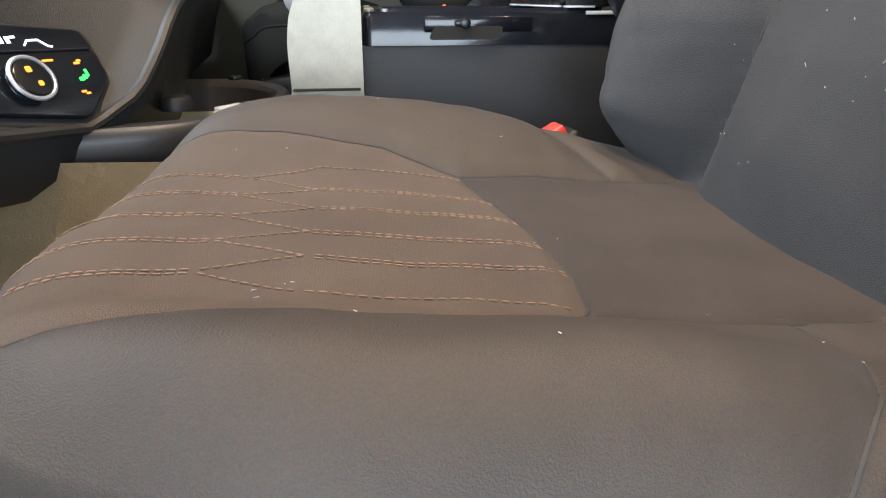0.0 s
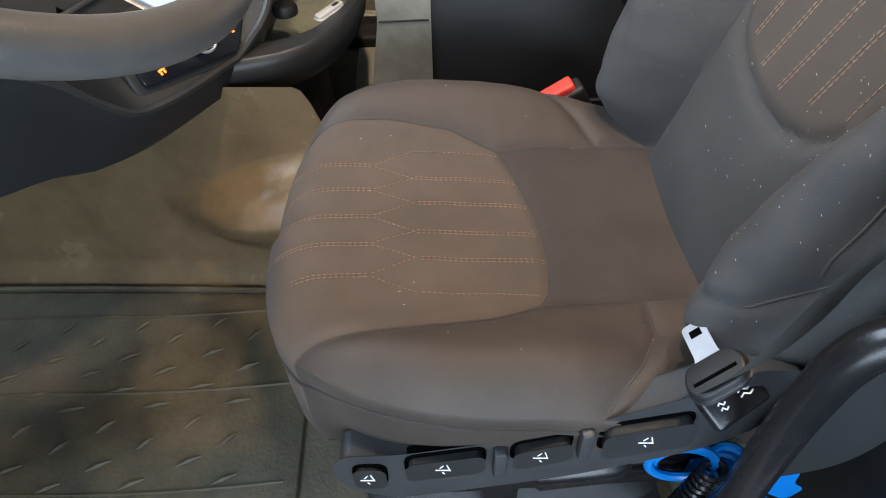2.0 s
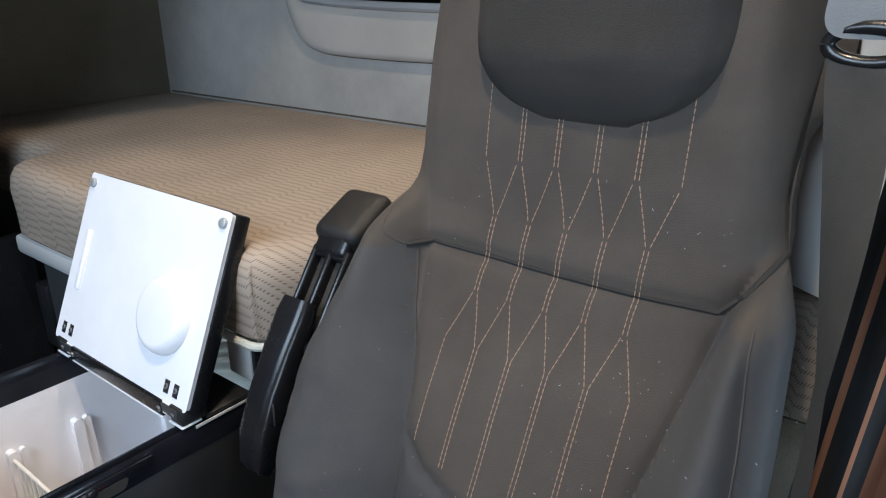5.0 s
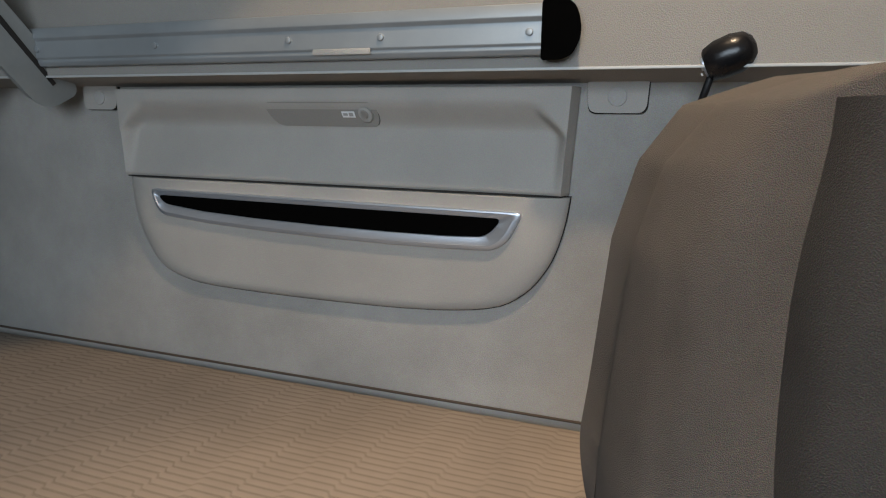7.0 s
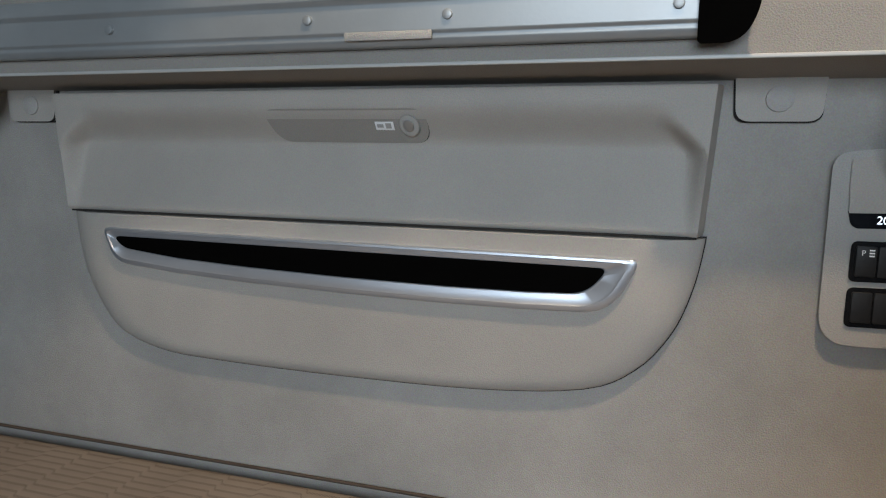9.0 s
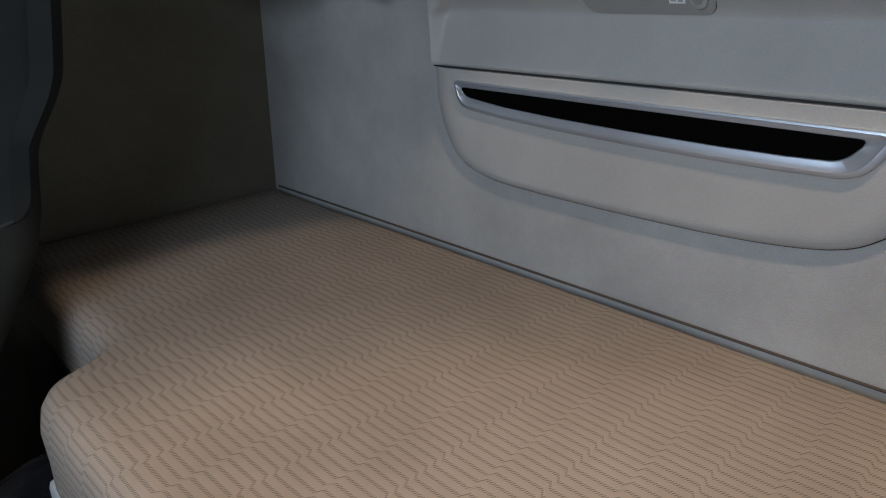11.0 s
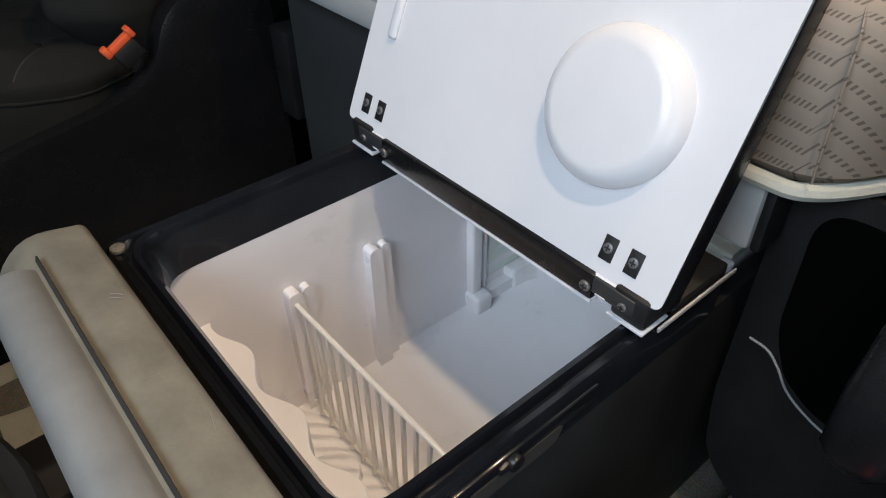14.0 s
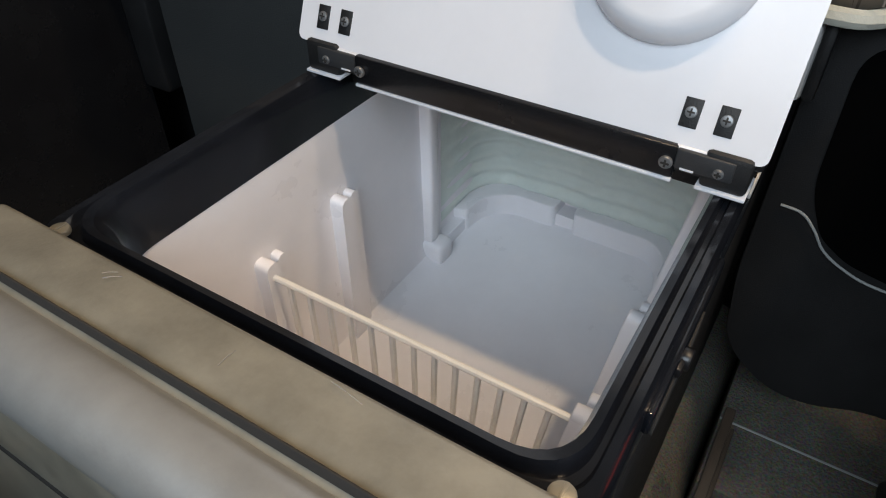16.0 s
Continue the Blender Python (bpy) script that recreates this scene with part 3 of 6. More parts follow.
# the shade inside the slot is a thin black sheet
part("slot_void", prism(slot_ring(0.0162), "x", fx - 0.0004, fx + 0.002), VOID, store, "flat black sheet in place of the slot's shaded inside")

settle(store)

# coat-hook plates beside the locker, push pin and cap
for y0 in (0.708, 1.694):
    hook = thing("hook_plate", (W0, y0, 1.26), "small beige hook plate with a round button", "hook plate", "hook plates")
    part("joint", prism(rounded([(y0 - 0.0420, 1.2480), (y0 - 0.0450, 1.305), (y0 + 0.0450, 1.305), (y0 + 0.0420, 1.2480)], [0.012, 0.002, 0.002, 0.012]), "x", W0 - 0.004, W0 + 0.001), SEAM, hook, "dark joint")
    part("plate", prism(rounded([(y0 - 0.039, 1.251), (y0 - 0.042, 1.305), (y0 + 0.042, 1.305), (y0 + 0.039, 1.251)], [0.012, 0.002, 0.002, 0.012]), "x", W0 - 0.009, W0 + 0.002, 0.002), PANEL, hook)
    part("button", disc((W0 - 0.0095, y0, 1.272), (1, 0, 0), 0.0135, 0.004, 24, 0.001), PANEL_GREY, hook)
    settle(hook)
settle(whole("wall_cap", disc((W0 - 0.002, 0.493, 1.206), (1, 0, 0), 0.0125, 0.007, 24, 0.002), PANEL, "round beige plastic wall cap", "cap"))

# ---- switch panel with reading lamp ----
sw = thing("switch_panel", (W0, 0.59, 1.01), "beige bunk switch panel with display and dark rocker switches", "switch panel")
shape = rounded([(0.538, 1.012), (0.641, 1.010), (0.641, 1.203), (0.590, 1.209), (0.541, 1.203)], [0.03, 0.03, 0.012, 0.03, 0.012])
part("gasket", prism(rounded([(0.5355, 1.0095), (0.6435, 1.0075), (0.6435, 1.2055), (0.590, 1.2115), (0.5385, 1.2055)], [0.03, 0.03, 0.012, 0.03, 0.012]), "x", W0 - 0.004, W0 + 0.001), SEAM, sw, "dark joint behind the housing")
part("housing", prism(shape, "x", W0 - 0.018, W0 + 0.002, 0.006), PANEL_GREY, sw)
part("lamp_mount", prism(rounded([(0.549, 1.165), (0.627, 1.163), (0.627, 1.202), (0.588, 1.206), (0.549, 1.202)], 0.004), "x", W0 - 0.023, W0 - 0.016, 0.002), PANEL, sw)
part("mount_joint", box((W0 - 0.0225, 0.549, 1.1622), (W0 - 0.016, 0.627, 1.1642), 0), SEAM, sw)
part("visor", prism(rounded([(0.549, 1.150), (0.627, 1.148), (0.627, 1.1625), (0.549, 1.1645)], 0.001), "x", W0 - 0.024, W0 - 0.016, 0.001), PANEL, sw)
disp = part("display", prism(rounded([(0.552, 1.133), (0.624, 1.131), (0.628, 1.149), (0.548, 1.151)], [0.01, 0.01, 0.001, 0.001]), "x", W0 - 0.0205, W0 - 0.016), GLOSS, sw, "dark clock display")


def writing(name, text, at, height, material, parent, normal="-x", turn=0):
    cu = bpy.data.curves.new(name, "FONT")
    cu.body, cu.size, cu.extrude, cu.align_x, cu.align_y = text, height, 0.0002, "CENTER", "CENTER"
    tmp = bpy.data.objects.new(name, cu)
    scene.collection.objects.link(tmp)
    me = bpy.data.meshes.new_from_object(tmp.evaluated_get(bpy.context.evaluated_depsgraph_get()))
    bpy.data.objects.remove(tmp)
    me.transform(Matrix.Translation(at) @ {"-x": pose(0, 0, 0, 90, 0, -90), "z": pose(0, 0, 0, 0, 0, turn)}[normal])
    me.materials.clear()
    me.materials.append(material)
    ob = new(name, me)
    ob.parent = parent
    ob.matrix_parent_inverse = parent_world(parent).inverted()
    return ob


writing("readout", "20.5", (W0 - 0.0215, 0.590, 1.140), 0.012, GLOW_WHITE, disp)
writing("unit_mark", "°C", (W0 - 0.0215, 0.575, 1.1425), 0.006, GLOW_WHITE, disp)
for zc, tilt in ((1.0975, 0), (1.0485, 0)):
    rock = part("switch_frame", prism(rounded([(0.549, zc - 0.0205), (0.621, zc - 0.0215), (0.621, zc + 0.0195), (0.549, zc + 0.0205)], 0.006), "x", W0 - 0.0215, W0 - 0.016, 0.001), BLACK_FINE, sw, "black switch bezel")
    for j in range(3):
        y1 = 0.5535 + 0.0215 * j
        part("rocker", box((W0 - 0.026, y1, zc - 0.017), (W0 - 0.019, y1 + 0.0205, zc + 0.016), 0.002, 2, None), BLACK, rock)
writing("switch_mark", "P", (W0 - 0.0265, 0.610, 1.106), 0.008, MARK, sw)
for dz in (0, 0.003, 0.006):
    part("mark_bar", box((W0 - 0.0268, 0.5995, 1.1025 + dz), (W0 - 0.0258, 0.6045, 1.104 + dz), 0), MARK, sw)
    part("mark_bar", box((W0 - 0.0268, 0.582, 1.1015 + dz), (W0 - 0.0258, 0.585 + dz / 3, 1.103 + dz), 0), MARK, sw)
writing("switch_mark", "o", (W0 - 0.0265, 0.565, 1.041), 0.009, MARK, sw)
part("mark_bar", box((W0 - 0.0268, 0.561, 1.0575), (W0 - 0.0258, 0.570, 1.059), 0), MARK, sw)
part("mark_bar", box((W0 - 0.0268, 0.559, 1.0545), (W0 - 0.0258, 0.566, 1.056), 0), MARK, sw)
settle(sw)
for o in sw.children_recursive:
    o.data.transform(Matrix.Translation((0, 0.581, 1.205)) @ Matrix.Translation((WALL_X, 0, 0)) @ Matrix.Diagonal((0.6, 0.94, 0.98, 1)) @ Matrix.Translation((-WALL_X, -0.5745, -1.197)))
lampx = W0 - 0.035
lamp = thing("reading_lamp", (lampx, 0.588, 1.20), "black gooseneck reading lamp bent over the bunk", "reading lamp")
part("gooseneck", tube(smooth_line([(W0 - 0.02, 0.597, 1.196), (lampx - 0.012, 0.604, 1.218), (lampx - 0.030, 0.598, 1.25), (lampx - 0.044, 0.590, 1.276), (lampx - 0.046, 0.582, 1.305)], 6), 0.0048, 10), BLACK, lamp)
part("ring", disc((W0 - 0.024, 0.587, 1.197), (0.8, 0, -0.6), 0.011, 0.006, 20, 0.001), PANEL_GREY, lamp)
hd = Vector((-0.10, -0.90, 0.36)).normalized()
hp = Vector((lampx - 0.046, 0.592, 1.309))
bm = tube([hp + hd * d for d in (0, 0.003, 0.016, 0.037, 0.052, 0.060, 0.063)], [0.019, 0.0225, 0.0255, 0.026, 0.022, 0.014, 0.004], 20)
head = part("lamp_head", bm, BLACK_FINE, lamp)
lens = part("lens", disc(hp - hd * 0.001, hd, 0.0165, 0.004, 16, 0.001), CHROME, head, "silver lens")
for k in range(5):
    part("diode", disc(hp - hd * 0.0035 + Vector((-0.004, 0.0, 0.0145 - 0.0065 * k)), hd, 0.002, 0.002, 8), MARK, lens)

settle(lamp)

# ---- upper bunk folded against the wall ----
ub = thing("upper_bunk", (1.335, 1.1, 1.305), "folded upper bunk with beige face and aluminium rail", "bunk")
bm = prism([(1.335, 1.306), (1.43, 1.292), (1.43, 2.008), (1.335, 2.008)], "y", -0.154, 2.268)
part("board", bm, BOARD, ub)
part("edge_strip", box((1.3315, -0.153, 1.3035), (1.3365, 2.267, 1.3075), 0.001), TRIM_LIGHT, ub, "thin bright edge strip")
bm = prism(rounded([(1.332, 1.322), (1.322, 1.323), (1.318, 1.330), (1.319, 1.3345), (1.316, 1.337), (1.318, 1.366), (1.313, 1.371), (1.315, 1.388), (1.332, 1.391)], 0.0015, 2), "y", 0.793, 1.98)
rail = part("rail", bm, ALU, ub, "brushed aluminium mounting rail")
for y in (0.806 + 0.008, 1.034, 1.19, 1.45, 1.72):
    part("screw", disc((1.3155, y, 1.352), (1, 0, 0.02), 0.0052, 0.005, 12, 0.001), ALU, rail)
part("label_plate", box((1.3135, 1.050, 1.3285), (1.3165, 1.147, 1.3375), 0.0015), PANEL_GREY, rail, "pale label strip")
part("end_cap", prism(rounded([(0.794, 1.318), (0.794, 1.390), (0.757, 1.390), (0.745, 1.354), (0.760, 1.318)], [0.002, 0.004, 0.03, 0.03, 0.03]), "x", 1.312, 1.334, 0.003), VOID, ub, "black rounded end cap")
# folding stay and its bracket at the passenger end
st = thing("bunk_stay", (1.25, 1.9, 1.30), "grey folding support stay of the upper bunk", "support stay")
part("arm", prism(rounded([(1.00, 1.58), (1.318, 1.262), (1.345, 1.262), (1.392, 1.285), (1.10, 1.58)], 0.014), "y", 1.725, 1.758, 0.010), STAY, st)
# the slot's dark inside is a thin strip on the solid arm
part("slot", prism([(1.225, 1.42), (1.345, 1.290), (1.352, 1.295), (1.235, 1.425)], "y", 1.7235, 1.728), SEAM, st)
part("arm", prism(rounded([(1.06, 1.58), (1.35, 1.262), (1.392, 1.28), (1.12, 1.58)], 0.012), "y", 1.768, 1.795, 0.009), STAY, st)
br = thing("bracket_box", (1.2, 2.05, 1.30), "grey moulded bracket box under the upper bunk end", "bracket")
part("body", prism(rounded([(0.95, 1.45), (1.02, 1.335), (1.18, 1.285), (1.33, 1.30), (1.33, 1.45)], 0.03), "y", 1.90, 2.265, 0.012), STAY, br)
# slot shade laid on the solid box as a black plate
part("slot", prism(rounded([(1.05, 1.352), (1.17, 1.358), (1.17, 1.366), (1.05, 1.360)], 0.002), "y", 1.896, 1.902), VOID, br)
for i in range(4):
    part("catch", prism(rounded([(1.055 + 0.03 * i, 1.325), (1.075 + 0.03 * i, 1.320), (1.075 + 0.03 * i, 1.345), (1.055 + 0.03 * i, 1.348)], 0.004), "y", 1.890, 1.903, 0.002), STAY, br)
settle(ub, st, br)

# ---- refrigerator between the seats ----
fridge = thing("refrigerator", (0.4, 0.92, 0.24), "black top-loading cab refrigerator with its white lid standing open", "refrigerator")
NY, FY = 0.757, 1.087
RIM = 0.583
# outer body: four walls so that the cavity is open
for lo, hi, name in (((0.232, NY, 0.236), (0.765, NY + 0.016, RIM - 0.035), "side_wall"), ((0.232, FY - 0.016, 0.236), (0.765, FY, RIM - 0.035), "side_wall"),
                     ((0.232, NY + 0.017, 0.251), (0.247, FY - 0.017, RIM - 0.035), "front_wall"), ((0.755, NY + 0.017, 0.251), (0.770, FY - 0.017, RIM - 0.045), "rear_wall"),
                     ((0.232, NY + 0.017, 0.236), (0.765, FY - 0.017, 0.25), "bottom")):
    part(name, box(lo, hi, 0.003), BLACK, fridge)


def ring(x0, x1, y0, y1, r, z):
    return [(p[0], p[1], z) for p in rounded([(x0, y0), (x1, y0), (x1, y1), (x0, y1)], r, 7)]


rows = [ring(0.234, 0.566, NY - 0.001, FY + 0.001, 0.012, RIM - 0.036), ring(0.234, 0.566, NY - 0.001, FY + 0.001, 0.012, RIM - 0.006), ring(0.237, 0.563, NY + 0.002, FY - 0.002, 0.012, RIM - 0.001),
        ring(0.241, 0.559, NY + 0.006, FY - 0.006, 0.02, RIM - 0.002), ring(0.2425, 0.557, NY + 0.0075, FY - 0.0075, 0.024, RIM - 0.006), ring(0.245, 0.555, NY + 0.010, FY - 0.010, 0.028, RIM - 0.006),
        ring(0.247, 0.553, NY + 0.012, FY - 0.012, 0.03, RIM + 0.002), ring(0.251, 0.551, NY + 0.016, FY - 0.016, 0.03, RIM + 0.001), ring(0.256, 0.55, NY + 0.020, FY - 0.020, 0.03, RIM - 0.012),
        ring(0.258, 0.55, NY + 0.021, FY - 0.021, 0.03, RIM - 0.026), ring(0.260, 0.55, NY + 0.0215, FY - 0.0215, 0.03, RIM - 0.041), ring(0.252, 0.55, NY + 0.017, FY - 0.018, 0.03, RIM - 0.042)]
bm, _ = skin(rows, True)
part("rim", bm, GLOSS, fridge, "glossy black moulded rim with gasket")
part("side_rail", box((0.30, NY - 0.0045, RIM - 0.022), (0.42, NY - 0.0005, RIM - 0.006), 0.002), GLOSS, fridge)
part("rim_recess", prism(rounded([(0.305, RIM - 0.030), (0.382, RIM - 0.030), (0.388, RIM - 0.016), (0.311, RIM - 0.016)], 0.006), "y", NY - 0.0052, NY - 0.004), SEAM, fridge)
part("latch", join(disc((0.345, NY - 0.006, 0.570), (0, 1, 0), 0.0058, 0.006, 16, 0.0015), box((0.333, NY - 0.007, 0.5665), (0.346, NY - 0.002, 0.5735), 0.002)), BLACK_FINE, fridge, "small dark latch")
# liner: walls, floor and raised step at the back
LY0, LY1, LX0, LX1, LZ = NY + 0.020, FY - 0.021, 0.254, 0.748, 0.312


top = RIM - 0.032


def lean(bm):
    """The near wall of the liner leans inwards towards its floor."""
    for v in bm.verts:
        v.co.y += 0.034 * (top - v.co.z) / (top - LZ) * max(0.0, min(1.0, (0.93 - v.co.y) / (0.93 - LY0)))
    return bm


rows = [[(p[0], p[1], z) for p in rounded([(LX0 + i, LY0 + i), (LX1 - i, LY0 + i), (LX1 - i, LY1 - i), (LX0 + i, LY1 - i)], 0.022, 6)] for z, i in ((top, 0.0), (0.42, 0.002), (LZ + 0.018, 0.004), (LZ + 0.005, 0.008), (LZ, 0.018))]
bm, vs = skin(rows, True)
bm.faces.new(vs[-1])
part("liner", lean(bm), LINER, fridge, "white moulded liner")
# twin ribs that hold the divider, with rounded heads


def liner_rib(x, w, zt, deep):
    shape = rounded([(x - w / 2 - 0.001, LZ), (x - w / 2, zt), (x + w / 2, zt), (x + w / 2 + 0.001, LZ)], [0, w * 0.48, w * 0.48, 0], 5)
    for y0, y1 in ((LY1 - deep, LY1 + 0.004), (LY0 - 0.004, LY0 + deep)):
        part("liner_rib", lean(prism(shape, "y", y0, y1, 0.0012)), LINER, fridge)


for x, zt in ((0.365, 0.474), (0.457, 0.478)):
    liner_rib(x, 0.013, zt, 0.016)
    liner_rib(x + 0.0155, 0.009, zt - 0.003, 0.011)
for x, w, deep in ((0.598, 0.016, 0.014), (0.6155, 0.007, 0.009)):
    part("corner_post", box((x - w / 2, LY1 - deep, LZ), (x + w / 2, LY1 + 0.003, top), 0.0035, 3), LINER, fridge)
    part("corner_post", lean(box((x - w / 2, LY0 - 0.003, LZ), (x + w / 2, LY0 + deep, top), 0.0035, 3)), LINER, fridge)
# raised kerb round the rear floor: a low step with two higher lengths and the feet of the posts
low_kerb = rounded([(0.612, LY1 + 0.001), (0.612, LY1 - 0.017), (0.700, LY1 - 0.019), (0.721, LY1 - 0.040), (0.721, LY0 + 0.040), (0.700, LY0 + 0.019), (0.612, LY0 + 0.017), (0.612, LY0 - 0.001), (LX1, LY0 - 0.001), (LX1, LY1 + 0.001)], [0, 0.004, 0.012, 0.012, 0.012, 0.012, 0.004, 0, 0, 0], 5)
part("kerb", lean(prism(low_kerb, "z", LZ - 0.004, LZ + 0.016)), LINER, fridge, "low moulded step")
for pts, rad in (([(0.652, LY1), (0.655, LY1 - 0.020), (0.690, LY1 - 0.023), (0.714, LY1 - 0.050), (0.714, 0.962), (0.745, 0.960), (0.745, LY1)], [0, 0.006, 0.02, 0.02, 0.006, 0, 0]),
                 ([(0.745, 0.940), (0.714, 0.938), (0.714, LY0 + 0.046), (0.692, LY0 + 0.021), (0.655, LY0 + 0.018), (0.652, LY0), (0.745, LY0)], [0, 0.006, 0.02, 0.02, 0.006, 0, 0])):
    part("kerb", lean(prism(rounded(pts, rad, 5), "z", LZ - 0.004, LZ + 0.029, 0.0018)), LINER, fridge, "raised moulded step")
for y0, y1 in ((LY1 - 0.028, LY1 + 0.001), (LY0 - 0.001, LY0 + 0.028)):
    part("post_foot", lean(box((0.586, y0, LZ - 0.004), (0.613, y1, LZ + 0.024), 0.006, 3)), LINER, fridge)
# evaporator plate that wraps round the rear, with wavy horizontal ribs
wrap = smooth_line([(0.624, LY1 - 0.004, 0), (0.66, LY1 - 0.004, 0), (0.692, LY1 - 0.005, 0), (0.716, LY1 - 0.018, 0), (0.729, 1.030, 0), (0.731, 0.99, 0), (0.731, 0.92, 0), (0.731, 0.85, 0), (0.729, 0.814, 0), (0.716, LY0 + 0.018, 0), (0.692, LY0 + 0.005, 0), (0.624, LY0 + 0.004, 0)], 8)
rows = []
for i in range(73):
    z = LZ + 0.027 + (top - LZ - 0.027) * i / 72
    row = []
    for k, p in enumerate(wrap):
        d = (wrap[min(k + 1, len(wrap) - 1)] - wrap[max(k - 1, 0)]).normalized()
        wob = 0.0024 * math.sin(2 * math.pi * (z - 0.34) / 0.0205 + 0.35 * math.sin(p.y * 70)) * ease((p.x - 0.63) / 0.05) + 0.0008 * math.sin(p.y * 210 + 3 * math.sin(z * 90))
        row.append((p.x + d.y * wob, p.y - d.x * wob, z))
    rows.append(row)
bm, _ = skin(rows)
ICE = shader("evaporator", (0.66, 0.72, 0.68), 0.4, var=0.06, scale=20, bump=0.35, fine=90)
part("evaporator_plate", lean(bm), ICE, fridge, "pale ribbed cooling plate")
# wavy bottle ledge along the front of the liner
edge = [(0.2925 + 0.007 * math.cos(2 * math.pi * (y - 1.011) / 0.084), y) for y in (LY0 + 0.002 + (LY1 - LY0 - 0.004) * k / 48 for k in range(49))]
part("front_ledge", lean(prism([(LX0 + 0.002, LY0 + 0.002), *edge, (LX0 + 0.002, LY1 - 0.002)], "z", LZ + 0.001, 0.480, 0.0015)), LINER, fridge, "wavy moulded bottle ledge")
# bottle wells in the front floor
for y in (0.86, 0.965):
    bm = bmesh.new()
    tube([(0.331, y, LZ), (0.331, y, LZ + 0.008), (0.331, y, LZ + 0.009)], [0.027, 0.025, 0.022], 28, bm)
    part("bottle_well", bm, LINER, fridge)
# wire divider
grid = part("divider", lean(tube([(0.364, LY0 + 0.004, 0.462), (0.364, LY1 - 0.004, 0.462)], 0.0026, 8)), WIRE, fridge, "white coated wire divider")
for i in range(15):
    y = LY0 + 0.012 + (LY1 - LY0 - 0.024) * i / 14
    part("wire", lean(tube([(0.364, y, 0.463), (0.364, y, LZ + 0.012), (0.361, y, LZ + 0.005)], 0.0026, 6)), WIRE, grid)
part("wire", lean(tube([(0.364, LY0 + 0.004, LZ + 0.010), (0.364, LY1 - 0.004, LZ + 0.010)], 0.002, 6)), WIRE, grid)
# hinge bar with its end blocks, leaves and screws
bar = part("hinge_bar", box((0.462, 0.799, RIM + 0.004), (0.482, 1.034, RIM + 0.026), 0.002), BLACK_FINE, fridge)
part("bar_edge", box((0.4612, 0.799, RIM + 0.0022), (0.4645, 1.034, RIM + 0.0042), 0.0005), WHITE, bar, "thin white edge")


def cross_screw(at, parent, r=0.0042, nrm=(1, 0, 0.1)):
    head = part("screw", disc(at, nrm, r, 0.003, 14, 0.0008), DULL, parent, "dull cross-head screw")
    x, y, z = at
    part("screw_slot", join(box((x - 0.0021, y - r * 0.6, z - 0.0006), (x - 0.0014, y + r * 0.6, z + 0.0006), 0), box((x - 0.0020, y - 0.0006, z - r * 0.6), (x - 0.0013, y + 0.0006, z + r * 0.6), 0)), SEAM, head)


for y in (0.804, 1.029):
    cross_screw((0.4608, y, RIM + 0.015), bar)
for y0, y1, yc, ys in ((0.757, 0.784, 0.7915, 0.774), (1.050, 1.080, 1.042, 1.060)):
    part("hinge_block", box((0.4632, y0, RIM + 0.004), (0.500, y1, RIM + 0.028), 0.003), BLACK, bar)
    part("block_edge", box((0.4618, y0 - 0.001, RIM + 0.0022), (0.49, y1 + 0.001, RIM + 0.0044), 0.0006), WHITE, bar, "thin white edge")
    part("hinge_leaf", box((0.4618, min(yc, ys) - 0.008, RIM + 0.012), (0.466, max(yc, ys) + 0.008, RIM + 0.025), 0.0012), CONTROL, bar, "dark hinge leaf")
    part("leaf_edge", box((0.4612, yc - 0.004, RIM + 0.0125), (0.4622, yc + 0.004, RIM + 0.0136), 0), WHITE, bar)
    part("leaf_web", box((0.4645, min(yc, ys) - 0.010, RIM + 0.009), (0.480, max(yc, ys) + 0.010, RIM + 0.022), 0.001), BLACK, bar)
    cross_screw((0.4618, ys, RIM + 0.0165), bar, 0.0032)
part("side_strip", box((0.480, NY - 0.0022, RIM - 0.005), (0.572, NY - 0.0005, RIM - 0.001), 0.0004), TRIM_LIGHT, fridge, "thin bright strip")
part("rear_deck", box((0.498, NY + 0.002, RIM - 0.02), (0.568, FY - 0.002, RIM + 0.004), 0.003), BLACK, fridge)
# lid, leaning back against the bunk
LM = Matrix.Translation((0.467, 0, 0.608)) @ Matrix.Rotation(math.atan2(0.098, 0.226), 4, "Y")
L = 0.250
LY_A, LY_B = 0.752, 1.088


def on_lid(bm):
    bmesh.ops.transform(bm, matrix=LM, verts=bm.verts)
    return bm


lid = part("lid", on_lid(box((0.006, LY_A, -0.004), (0.028, LY_B, L), 0.003)), BLACK_FINE, fridge, "open lid with black outer shell")
part("inner_panel", on_lid(prism(rounded([(LY_A + 0.001, 0.002), (LY_A + 0.001, L - 0.001), (LY_B - 0.001, L - 0.001), (LY_B - 0.001, 0.002)], 0.004, 4), "x", -0.001, 0.007, 0.002)), WHITE, lid, "glossy white inner panel")
part("hinge_lip", on_lid(box((-0.0022, LY_A + 0.024, -0.0045), (0.004, LY_B - 0.022, 0.0005), 0.0015, 3)), WHITE, lid)
rows = []
for i in range(11):
    a = math.pi / 2 * i / 10
    r, h = 0.0515 * (1 - 0.26 * (1 - math.cos(math.pi / 2 - a)) ** 1.5) if i else 0.0515, 0.016 * math.sin(a) ** 0.7
    rows.append((0.0515 - 0.014 * (1 - math.cos(a)), 0.017 * math.sin(a)))
bm = bmesh.new()
dome = [[bm.verts.new((-0.001 - h, 0.833 + r * math.cos(t), 0.102 + r * math.sin(t))) for t in (2 * math.pi * k / 48 for k in range(48))] for r, h in rows]
